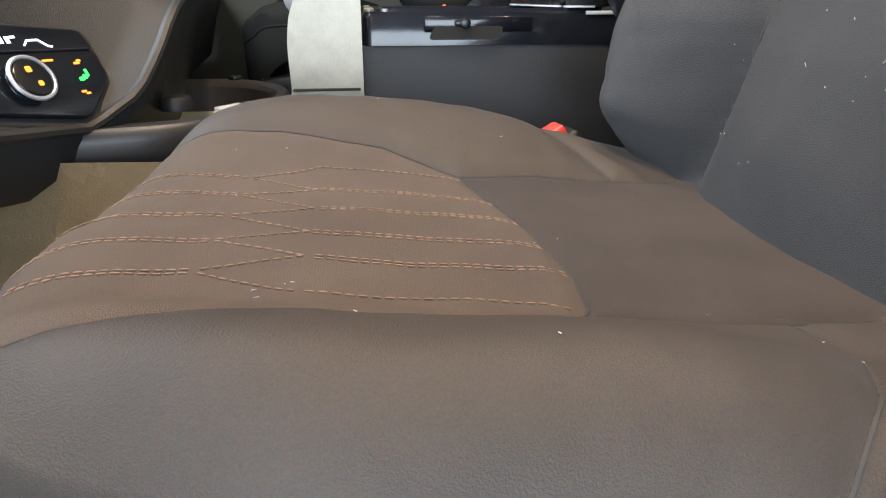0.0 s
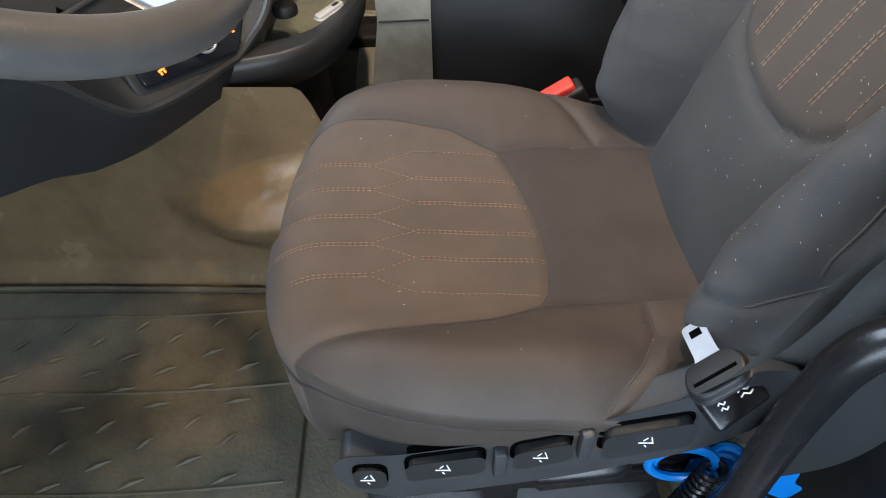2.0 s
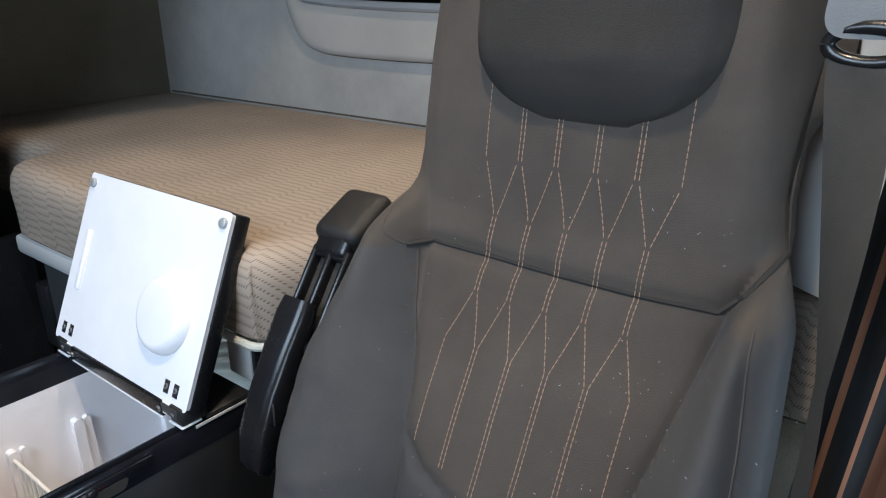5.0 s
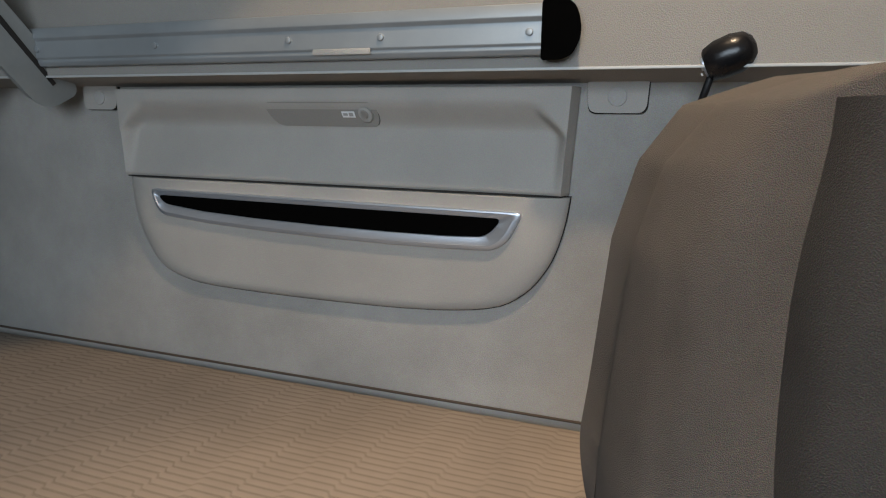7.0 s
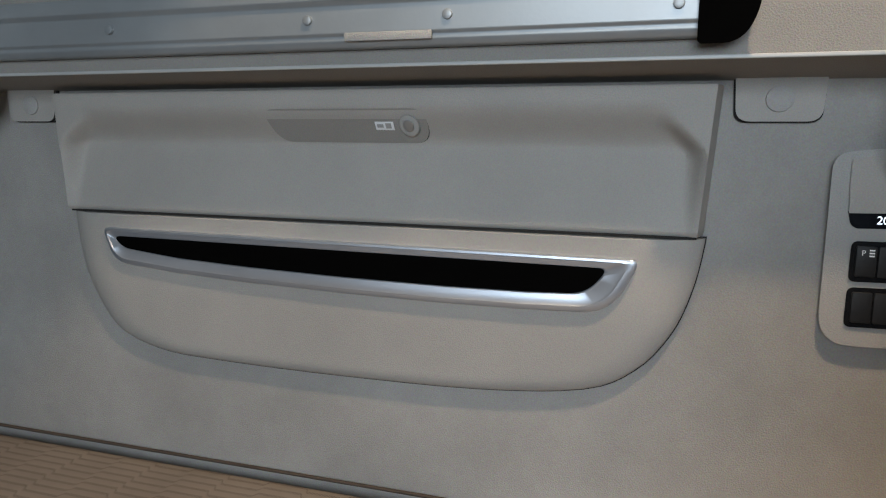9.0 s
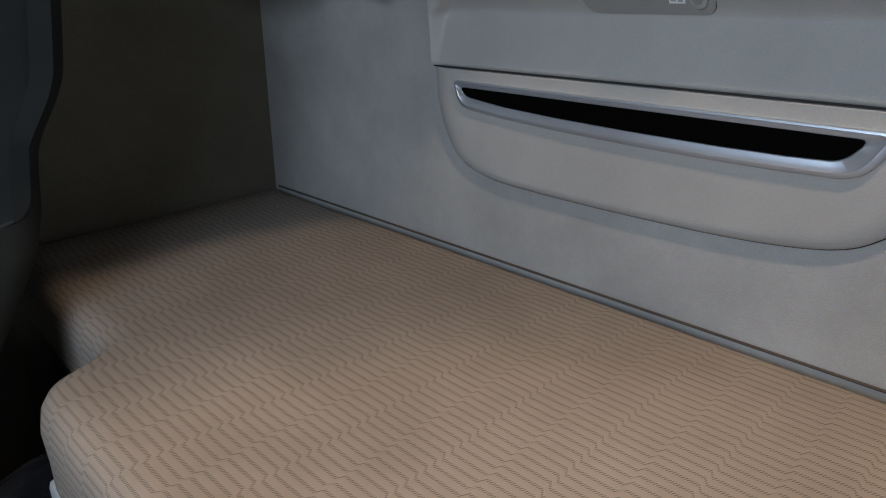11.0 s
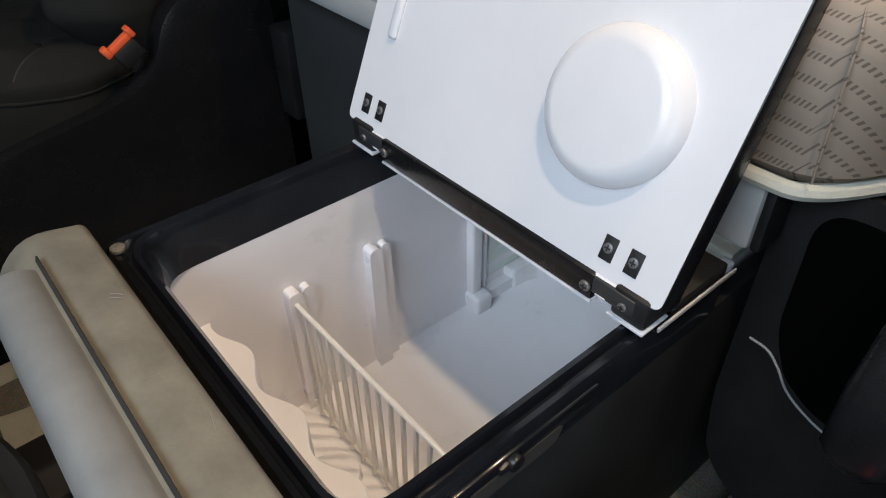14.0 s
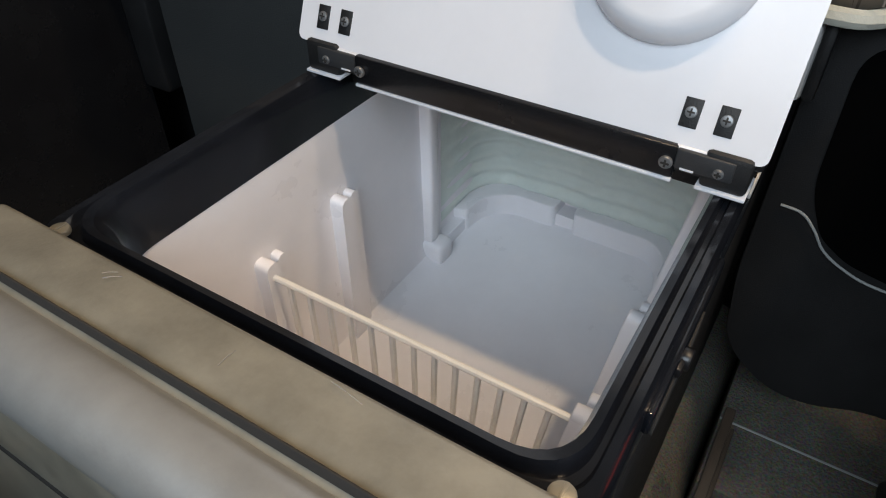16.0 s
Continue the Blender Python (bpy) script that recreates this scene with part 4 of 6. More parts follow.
for a, b in zip(dome, dome[1:]):
    for k in range(48):
        bm.faces.new((a[k], a[(k + 1) % 48], b[(k + 1) % 48], b[k]))
bm.faces.new(dome[-1])
part("dome", on_lid(bm), WHITE, lid, "round raised boss")
part("grip_rib", on_lid(box((-0.005, 1.052, 0.079), (0.001, 1.062, 0.169), 0.003, 3)), WHITE, lid)
for y in (LY_A + 0.0115, LY_B - 0.010):
    part("bumper", on_lid(disc((-0.0025, y, L - 0.014), (1, 0, 0), 0.0068, 0.006, 18, 0.0015)), ALU, lid, "grey round bumper")
for y in (0.779, 0.799, 1.048, 1.068):
    slot = part("hinge_slot", on_lid(box((-0.0016, y - 0.0052, 0.0105), (0.001, y + 0.0052, 0.0275), 0.0004)), BLACK, lid, "black hinge slot")
    part("slot_screw", on_lid(disc((-0.0022, y, 0.0195), (1, 0, 0), 0.0036, 0.002, 12, 0.0006)), DULL, slot, "dull cross-head screw")
    part("screw_slot", on_lid(join(box((-0.0036, y - 0.0022, 0.0190), (-0.0030, y + 0.0022, 0.0200), 0), box((-0.0035, y - 0.0005, 0.0173), (-0.0029, y + 0.0005, 0.0217), 0))), SEAM, slot)
# front: silver moulding with a long round grip
front = part("front_panel", prism(rounded([(0.230, 0.37), (0.230, 0.600), (0.2275, 0.606), (0.189, 0.6145), (0.163, 0.592), (0.156, 0.555), (0.158, 0.503), (0.150, 0.45), (0.138, 0.37)], [0, 0.004, 0.004, 0.016, 0.02, 0.02, 0.004, 0.02, 0], 4), "y", NY - 0.004, 1.086, 0.003), SILVER_WORN, fridge, "worn silver front moulding")
part("front_joint", box((0.1565, NY - 0.0055, 0.5005), (0.2295, 1.0865, 0.5035), 0.0005), SEAM, front)
part("skirt", prism([(0.1385, 0.369), (0.229, 0.369), (0.228, 0.24), (0.146, 0.24)], "y", NY - 0.003, 1.084), DASH, fridge)
bm = tube([(0.171, y, 0.597) for y in (NY + 0.014, NY + 0.018, 0.9, 1.044, 1.048)], [0.012, 0.0200, 0.0200, 0.0200, 0.012], 28)
part("grip", bm, SILVER, front, "smooth silver grip bar")
part("grip_gap", prism(rounded([(0.1885, 0.612), (0.1900, 0.6160), (0.1912, 0.6155), (0.1897, 0.609)], 0.0005), "y", NY + 0.010, 1.052), SEAM, front)
for y in (1.070, 0.770):
    part("corner_screw", join(disc((0.2415, y, RIM + 0.0005), (0, 0, 1), 0.0058, 0.004, 16, 0.001), box((0.2365, y - 0.0009, RIM + 0.0022), (0.2465, y + 0.0009, RIM + 0.0032), 0.0002)), SILVER_WORN, fridge, "worn slotted screw")
# scuffs on the silver moulding
for x, y, dx, dy in ((0.222, 0.985, 0.006, 0.002), (0.221, 0.981, 0.007, 0.003), (0.216, 0.905, 0.011, -0.002), (0.224, 0.862, 0.004, -0.018)):
    part("scratch", tube([(x, y, 0.6085), (x - dx * 0.5, y + dy * 0.5, 0.6105), (x - dx, y + dy, 0.6115)], 0.0002, 5), BOARD, front)

# ---- driver's seat ----
YC = 0.357


def cushion_top(x, v, lift=0.0):
    """Height of the seat cushion at x and the distance v from its centre line."""
    base = table(x, [(0.0, 0.476), (0.05, 0.486), (0.12, 0.484), (0.20, 0.478), (0.33, 0.464), (0.45, 0.452), (0.60, 0.446)])
    base += (0.050 if v > 0 else 0.034) * ease((abs(v) - 0.09) / 0.12) * ease((x - 0.0) / 0.12) * (1 - 0.45 * ease((x - 0.30) / 0.15))
    return base + lift


CX, CA, CB = 0.304, 0.262, 0.243


REAR_SEAM = [(0.300, 0.118), (0.312, 0.098), (0.320, 0.064), (0.328, 0.024), (0.334, -0.022), (0.335, -0.060), (0.330, -0.100), (0.318, -0.122)]
FAR_SEAM = [(0.300, 0.118), (0.245, 0.142), (0.17, 0.152), (0.10, 0.150), (0.05, 0.140)]
NEAR_SEAM = [(0.318, -0.122), (0.27, -0.145), (0.20, -0.160), (0.12, -0.172), (0.05, -0.178)]
SIDE_SEAMS = [[(0.318, -0.122), (0.39, -0.112), (0.47, -0.104)], [(0.300, 0.118), (0.36, 0.128), (0.43, 0.134), (0.48, 0.135)],
              [(0.425, -0.113), (0.420, -0.16), (0.395, -0.20), (0.36, -0.235)], [(0.425, 0.133), (0.405, 0.17), (0.37, 0.21), (0.33, 0.238)]]
CUSHION_SEAMS = [REAR_SEAM, FAR_SEAM, NEAR_SEAM, *SIDE_SEAMS]


def groove(a, b, lines, width=0.0075):
    """1 on a sewn line, falling softly to 0 beside it."""
    best = 1.0
    for line in lines:
        for (p, q), (r, s) in zip(line, line[1:]):
            dx, dy = r - p, s - q
            t = max(0.0, min(1.0, ((a - p) * dx + (b - q) * dy) / (dx * dx + dy * dy)))
            best = min(best, math.hypot(a - p - t * dx, b - q - t * dy))
            if best < 1e-4:
                return 1.0
    return math.exp(-(best / width) ** 1.3)


def cushion_edge(x, v):
    """How far out a point lies, 1 at the rim."""
    e = (2.75 if x < CX else 2.9) if v < 0 else (3.4 if x < CX else 4.2)
    return (abs((x - CX) / CA) ** e + abs(v / CB) ** e) ** (1 / e)


def cushion_z(x, v):
    r = cushion_edge(x, v)
    z = cushion_top(x, v) - (0.055 if v > 0 else 0.036) * max(0.0, (r - 0.72) / 0.28) ** 3.0
    z += 0.0018 * noise.noise(Vector((x * 14, v * 14, 1.0))) + 0.0009 * noise.noise(Vector((x * 45, v * 30, 5.0)))
    return z - 0.0050 * groove(x, v, CUSHION_SEAMS, 0.0065)


def on_cushion(x, v, up=0.0):
    return Vector((x, YC + v, cushion_z(x, v) + up))


def back_line(z):
    return table(z, [(0.40, 0.478), (0.50, 0.497), (0.56, 0.512), (0.62, 0.533), (0.70, 0.575), (0.78, 0.622), (0.83, 0.648), (0.875, 0.664), (0.93, 0.672), (1.02, 0.684), (1.15, 0.704), (1.30, 0.726), (1.50, 0.752)])


def back_half(z, side=1):
    """Half width of the backrest, inner side (1) and door side (-1)."""
    if side > 0:
        return table(z, [(0.40, 0.200), (0.50, 0.226), (0.57, 0.250), (0.64, 0.266), (0.72, 0.266), (0.82, 0.238), (0.875, 0.220), (0.925, 0.214), (1.03, 0.212), (1.15, 0.202), (1.20, 0.188), (1.235, 0.162), (1.252, 0.11), (1.258, 0.04)])
    return table(z, [(0.40, 0.200), (0.50, 0.228), (0.60, 0.226), (0.73, 0.216), (0.82, 0.206), (0.875, 0.187), (0.92, 0.180), (1.05, 0.178), (1.15, 0.174), (1.20, 0.158), (1.235, 0.128), (1.252, 0.08), (1.258, 0.03)])


def insert_half(z):
    return table(z, [(0.40, 0.135), (0.50, 0.118), (0.58, 0.108), (0.66, 0.118), (0.74, 0.140), (0.835, 0.160), (0.90, 0.175)])


BACK_SEAMS = [[(0.172, 0.831), (0.08, 0.832), (0.0, 0.831), (-0.08, 0.831), (-0.150, 0.832)], [(-0.150, 0.832), (-0.168, 0.850), (-0.184, 0.876)], [(0.172, 0.831), (0.190, 0.850), (0.212, 0.890)]]
for sgn in (1, -1):
    BACK_SEAMS.append([(sgn * (insert_half(z) + (0.008 if sgn > 0 else -0.002) * ease((z - 0.7) / 0.1)), z) for z in (0.46, 0.54, 0.62, 0.70, 0.77, 0.832)])
    if sgn < 0:
        BACK_SEAMS.append([(-0.115, 0.545), (-0.16, 0.535), (-0.205, 0.555), (-0.222, 0.60)])
BACK_SEAMS.append([(-0.215, 0.600), (-0.206, 0.68), (-0.198, 0.76), (-0.186, 0.84)])
BACK_SEAMS.append([(0.112, 0.650), (0.085, 0.630), (0.05, 0.620), (0.0, 0.614), (-0.05, 0.612), (-0.088, 0.622), (-0.105, 0.640)])


def back_x(v, z):
    """Front face of the backrest at the height z, v from the centre line."""
    w, i = back_half(z, v), insert_half(z)
    x = back_line(z)
    low = 1 - ease((z - 0.84) / 0.06)
    b = max(0.0, min(1.0, (abs(v) - i) / max(0.034, (w - i) * 0.66)))
    b = b * b * 1.1 / (b + 0.10)
    bulge = 1 - (1 - min(1.0, b)) ** 2.1
    x -= bulge * (0.076 * low + 0.010 * (1 - low)) * ease((z - 0.42) / 0.1)
    t = abs(v) / w
    x += 0.070 * max(0.0, (t - 0.72) / 0.28) ** 2.8
    x -= 0.006 * low * (1 - min(1, abs(v) / i) ** 2)
    x += 0.0016 * noise.noise(Vector((v * 17, z * 17, 2.0))) + 0.0030 * bulge * low * noise.noise(Vector((v * 26 + z * 9, z * 30, 7.0)))
    x += 0.0036 * bulge * low * max(0.0, noise.noise(Vector((v * 40 - z * 22, z * 46 + v * 15, 4.0)))) ** 1.5
    return x + 0.0075 * groove(v, z, BACK_SEAMS, 0.0065)


def on_back(v, z, out=0.0):
    return Vector((back_x(v, z) - out, YC + v, z))


def stitches(path, place, length=0.0052, gap=0.0010, width=0.00060, bm=None):
    """Short threads along a path given in surface coordinates."""
    bm = bm or bmesh.new()
    pts = [place(*p) for p in path]
    run, total = [0.0], 0.0
    for a, b in zip(pts, pts[1:]):
        total += (b - a).length
        run.append(total)

    def at(s):
        for i in range(len(run) - 1):
            if s <= run[i + 1]:
                k = (s - run[i]) / max(1e-9, run[i + 1] - run[i])
                return pts[i].lerp(pts[i + 1], k)
        return pts[-1]
    s = 0.0
    while s + length < total:
        tube([at(s), at(s + length / 2) , at(s + length)], [width * 0.6, width, width * 0.6], 5, bm)
        s += length + gap
    return bm


def dense(points, n=10):
    out = []
    for (a, b), (c, d) in zip(points, points[1:]):
        out += [(a + (c - a) * k / n, b + (d - b) * k / n) for k in range(n)]
    return out + [points[-1]]


def cushion_mesh():
    bm = bmesh.new()
    n, rings = 340, 120
    e = 4.2
    grid = []
    for i in range(rings + 1):
        r = (i / rings) ** 0.75
        row = []
        for k in range(n):
            a = 2 * math.pi * k / n
            c, s = math.cos(a), math.sin(a)
            e = (2.75 if c < 0 else 2.9) if s < 0 else (3.4 if c < 0 else 4.2)
            q = (abs(c) ** e + abs(s) ** e) ** (-1 / e)
            x, v = CX + CA * r * q * c, CB * r * q * s
            row.append((x, YC + v, cushion_z(x, v)))
        grid.append(row)
    for shrink, z in ((0.999, -0.012), (0.990, -0.020), (0.992, -0.024), (0.992, -0.045), (0.982, -0.076), (0.955, -0.096)):
        row = []
        for k in range(n):
            a = 2 * math.pi * k / n
            c, s = math.cos(a), math.sin(a)
            e = (2.75 if c < 0 else 2.9) if s < 0 else (3.4 if c < 0 else 4.2)
            q = (abs(c) ** e + abs(s) ** e) ** (-1 / e)
            x, v = CX + CA * shrink * q * c, CB * shrink * q * s
            row.append((x, YC + v, cushion_z(CX + CA * q * c, CB * q * s) + z * (1 + 0.65 * ease((0.17 - x) / 0.10))))
        grid.append(row)
    first = grid[0][0]
    mid = bm.verts.new(first)
    vs = [[bm.verts.new(p) for p in row] for row in grid[1:]]
    for k in range(n):
        bm.faces.new((mid, vs[0][k], vs[0][(k + 1) % n]))
    for a, b in zip(vs, vs[1:]):
        for k in range(n):
            bm.faces.new((a[k], a[(k + 1) % n], b[(k + 1) % n], b[k]))
    bm.faces.new(vs[-1])
    return bm


def back_mesh():
    cols, rows = 161, []
    zs = [0.40 + 0.858 * i / 150 for i in range(151)]
    for z in zs:
        front = []
        for j in range(cols):
            u = -1 + 2 * j / (cols - 1)
            v = back_half(z, u) * (math.sin(u * math.pi / 2) * 0.5 + u * 0.5)
            front.append((back_x(v, z), YC + v, z))
        xb = back_line(z) + 0.095 + 0.03 * ease((z - 0.95) / 0.12)
        rear = []
        for j in range(29):
            u = 1 - 2 * j / 28
            rear.append((xb - 0.05 * abs(u) ** 8, YC + u * (back_half(z, u) + (0.006 + 0.032 * ease((z - 0.93) / 0.10)) * (1 - abs(u) ** 30)), z))
        rows.append(front + rear)
    bm, vs = skin(rows, True)
    bm.faces.new(vs[0])
    bm.faces.new(vs[-1])
    return bm


def seam(path, place, parent, radius=0.0011, label="sewn seam"):
    return part("seam", tube([place(*p) for p in dense(path, 6)], radius, 6), FOLD, parent, label)


def seat(full):
    # the passenger cloth is near black for the shade it stands in
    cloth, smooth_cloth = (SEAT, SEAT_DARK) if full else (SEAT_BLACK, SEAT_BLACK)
    s = thing("driver_seat" if full else "passenger_seat", (0.33, YC, FLOOR), "", "seat")
    cush = part("cushion", cushion_mesh(), [cloth, SEAT_REAR, SEAT_SIDE] if full else cloth, s, "brown-black cloth seat cushion")
    if full:
        for p in cush.data.polygons:
            x, v = p.center.x, p.center.y - YC
            near = table(x, [(0.05, -0.178), (0.12, -0.172), (0.20, -0.160), (0.27, -0.145), (0.318, -0.122), (0.39, -0.112), (0.47, -0.104)])
            far = table(x, [(0.05, 0.140), (0.10, 0.150), (0.17, 0.152), (0.245, 0.142), (0.300, 0.118), (0.36, 0.128), (0.48, 0.135)])
            p.material_index = 2 if v < near or v > far else 1 if x > table(v, [(b, a) for a, b in sorted(REAR_SEAM, key=lambda q: q[1])]) else 0
    rest = part("backrest", back_mesh(), [SEAT_BACK, SEAT_BACK_COOL] if full else cloth, s, "dark cloth backrest with side bolsters")
    # bolsters and the part below the curved seam get the cool-lit colour
    if full:
        for p in rest.data.polygons:
            v, z = p.center.y - YC, p.center.z
            curve = table(v, [(-0.105, 0.640), (-0.088, 0.622), (-0.05, 0.612), (0.0, 0.614), (0.05, 0.620), (0.085, 0.630), (0.112, 0.650)])
            p.material_index = 1 if z < 0.832 and (abs(v) > insert_half(z) + (0.008 if v > 0 else -0.002) * ease((z - 0.7) / 0.1) or z < curve) else 0
    # head pad
    rows = []
    for i in range(25):
        f = (i / 24) ** 1.6
        z = 0.974 + 0.262 * f
        half = 0.126 * max(0.10, 1 - max(0.0, 1 - (z - 0.974) / 0.095) ** 2.6) ** (1 / 2.6)
        half *= 1 - 0.10 * ease((f - 0.6) / 0.4)
        puff = 0.034 * min(1.0, (z - 0.970) / 0.06) ** 0.6
        rows.append([(back_x(0.0, z) - puff * (1 - abs(u) ** 6) ** 0.5 + 0.006, YC + half * u, z) for u in (-1 + 2 * j / 24 for j in range(25))])
    bm, _ = skin(rows)
    bmesh.ops.solidify(bm, geom=bm.faces, thickness=-0.02)
    part("head_pad", bm, smooth_cloth, s, "smooth dark head pad")
    for path in CUSHION_SEAMS:
        on_top = [p for p in dense(path, 6) if (abs(p[0] - CX) / CA) ** 2.75 + (abs(p[1]) / CB) ** 2.75 < 0.96]
        if len(on_top) > 1:
            seam(on_top, on_cushion, s, 0.0012)
    for i, path in enumerate(BACK_SEAMS):
        part("seam", tube([on_back(*p, 0.001 if i < 2 else 0.0) for p in dense(path, 6)], 0.0030 if i < 2 else 0.0013, 6), SEAM if i < 2 or not full else FOLD, s, "sewn seam")
    # stitched lines: pairs that part and meet again
    if full:
        h = 0.0021
        p = [0.0405 * k / 2 for k in (5, 3, 1, -1, -3, -5)]
        q = [0.0405 * k for k in (2, 1, 0, -1, -2)]

        def lift(v, z):
            return on_back(v, z, 0.0006)
        for i, a in enumerate(p):
            for o in (-h, h) if 0 < i < 5 else (0,):
                zl = 0.628 + 0.010 * abs(i - 2.5)
                part("stitch_line", stitches(dense([(a + o, zl), (a + o, 0.752)], 12), lift), STITCH, s, "tan stitching")
                part("stitch_line", stitches(dense([(a + o, 0.930), (a + o, 0.998 + 0.008 * abs(i - 2.5) ** 1.5)], 8), lift), STITCH, s, "tan stitching")
            for j in (i - 1, i):
                if 0 <= j < 5:
                    o = (h if j == i - 1 else -h) if 0 < i < 5 else 0
                    e = -h if i > j else h
                    part("stitch_line", stitches(dense([(a + o, 0.752), (q[j] + e, 0.800)], 6), lift), STITCH, s, "tan stitching")
                    part("stitch_line", stitches(dense([(q[j] + e, 0.874), (a + o, 0.930)], 6), lift), STITCH, s, "tan stitching")
        for b in q:
            for o in (-h, h):
                part("stitch_line", stitches(dense([(b + o, 0.800), (b + o, 0.874)], 8), lift), STITCH, s, "tan stitching")
        pc = [0.110, 0.066, 0.024, -0.021, -0.060, -0.108]
        qc = [(a + b) / 2 for a, b in zip(pc, pc[1:])]
        fine = (0.0040, 0.0016, 0.00062)

        def liftc(v, x):
            return on_cushion(x, v, 0.0005)
        for i, a in enumerate(pc):
            x1 = table(a, [(-0.108, 0.322), (-0.06, 0.334), (0.024, 0.327), (0.066, 0.319), (0.11, 0.303)])
            for o in (-h, h) if 0 < i < 5 else (0,):
                part("stitch_line", stitches(dense([(a + o, x1 - 0.003), (a + o, 0.200)], 10), liftc, *fine), STITCH_WORN, s, "worn tan stitching")
            for j in (i - 1, i):
                if 0 <= j < 5:
                    part("stitch_line", stitches(dense([(a, 0.200), (qc[j], 0.152)], 6), liftc, *fine), STITCH_WORN, s, "worn tan stitching")
        for b in qc:
            for o in (-h, h):
                part("stitch_line", stitches(dense([(b + o, 0.152), (b + o, 0.10), (b * 1.04 + o, 0.052 + 0.5 * max(0.0, -b - 0.04))], 8), liftc, *fine), STITCH_WORN, s, "worn tan stitching")
    # piping where the cushion top meets its sides
    ring_pts = []
    for k in range(161):
        a = 2 * math.pi * k / 160
        c, sn = math.cos(a), math.sin(a)
        e = (2.75 if c < 0 else 2.9) if sn < 0 else (3.4 if c < 0 else 4.2)
        q = (abs(c) ** e + abs(sn) ** e) ** (-1 / e)
        ring_pts.append((CX + CA * 0.992 * q * c, YC + CB * 0.992 * q * sn, cushion_z(CX + CA * q * c, CB * q * sn) - 0.021 * (1 + 0.65 * ease((0.17 - (CX + CA * q * c)) / 0.10))))
    part("piping", tube(ring_pts, 0.0022, 6), SEAT_SIDE if full else cloth, s, "sewn piping round the cushion")
    # frame, pan and foot
    part("seat_pan", prism(rounded([(0.13, 0.165), (0.52, 0.165), (0.52, 0.585), (0.10, 0.585)], 0.05), "z", 0.33, 0.395, 0.01), BLACK, s)
    part("base_plate", box((0.12, 0.17, FLOOR), (0.50, 0.55, FLOOR + 0.03), 0.006), BLACK, s)
    rows = []
    for i in range(31):
        f = i / 30
        g = 0.012 * math.cos(f * 10 * math.pi)
        rows.append([(p[0], p[1], FLOOR + 0.03 + 0.235 * f) for p in rounded([(0.13 - g, 0.19 - g), (0.48 + g, 0.19 - g), (0.48 + g, 0.53 + g), (0.13 - g, 0.53 + g)], 0.05, 4)])
    bm, _ = skin(rows, True)
    part("bellows", bm, BLACK, s, "black rubber bellows")
    return s


driver = seat(True)
tagged(driver, "brown-black cloth truck seat with tan honeycomb stitching, dusted with lint")
# lint and dust specks on the cloth
bm = bmesh.new()
rnd = random.Random(4)
for _ in range(190):
    v, z = rnd.uniform(-0.24, 0.20), rnd.uniform(0.47, 0.93)
    if rnd.random() < 0.55:
        v, z = rnd.uniform(-0.24, -0.02), rnd.uniform(0.52, 0.80)
    c = on_back(v, z, 0.0008)
    d = Vector((0, rnd.uniform(-1, 1), rnd.uniform(-1, 1))) * rnd.uniform(0.0003, 0.0012)
    tube([c - d, c, c + d], 0.00022, 4, bm)
for _ in range(18):
    x, v = rnd.uniform(0.1, 0.5), rnd.uniform(-0.2, 0.2)
    c = on_cushion(x, v, 0.0007)
    d = Vector((rnd.uniform(-1, 1), rnd.uniform(-1, 1), 0)) * rnd.uniform(0.0004, 0.0015)
    tube([c - d, c, c + d], 0.00022, 4, bm)
LINT = shader("lint", (0.42, 0.43, 0.45), 0.9, var=0.1, bump=0)
tagged(part("lint", bm, LINT, driver, "pale lint specks"), kind="stuff")
# side console with the seat controls
con = part("control_panel", prism(rounded([(0.120, 0.400), (0.134, 0.368), (0.175, 0.345), (0.330, 0.362), (0.450, 0.394), (0.500, 0.430), (0.520, 0.500), (0.470, 0.510), (0.430, 0.480), (0.345, 0.447), (0.255, 0.428), (0.180, 0.420), (0.126, 0.424)], [0.012, 0.012, 0.012, 0.03, 0.03, 0.03, 0.03, 0.02, 0.03, 0.03, 0.02, 0.02, 0.01], 4), "y", 0.131, 0.165, 0.005), CONTROL, driver, "grey-black seat control panel")


SHIFT = Matrix(((1, 0, 0, 0), (0, 1, 0, -0.014), (0.055, 0, 1, -0.021), (0, 0, 0, 1)))


def slanted(x0, x1, z0, z1, rise, grow=0.0):
    g = grow
    return rounded([(x0 - g, z0 - g), (x1 + g, z0 + rise - g), (x1 + g, z1 + rise + g), (x0 - g, z1 + g)], 0.008 + g)


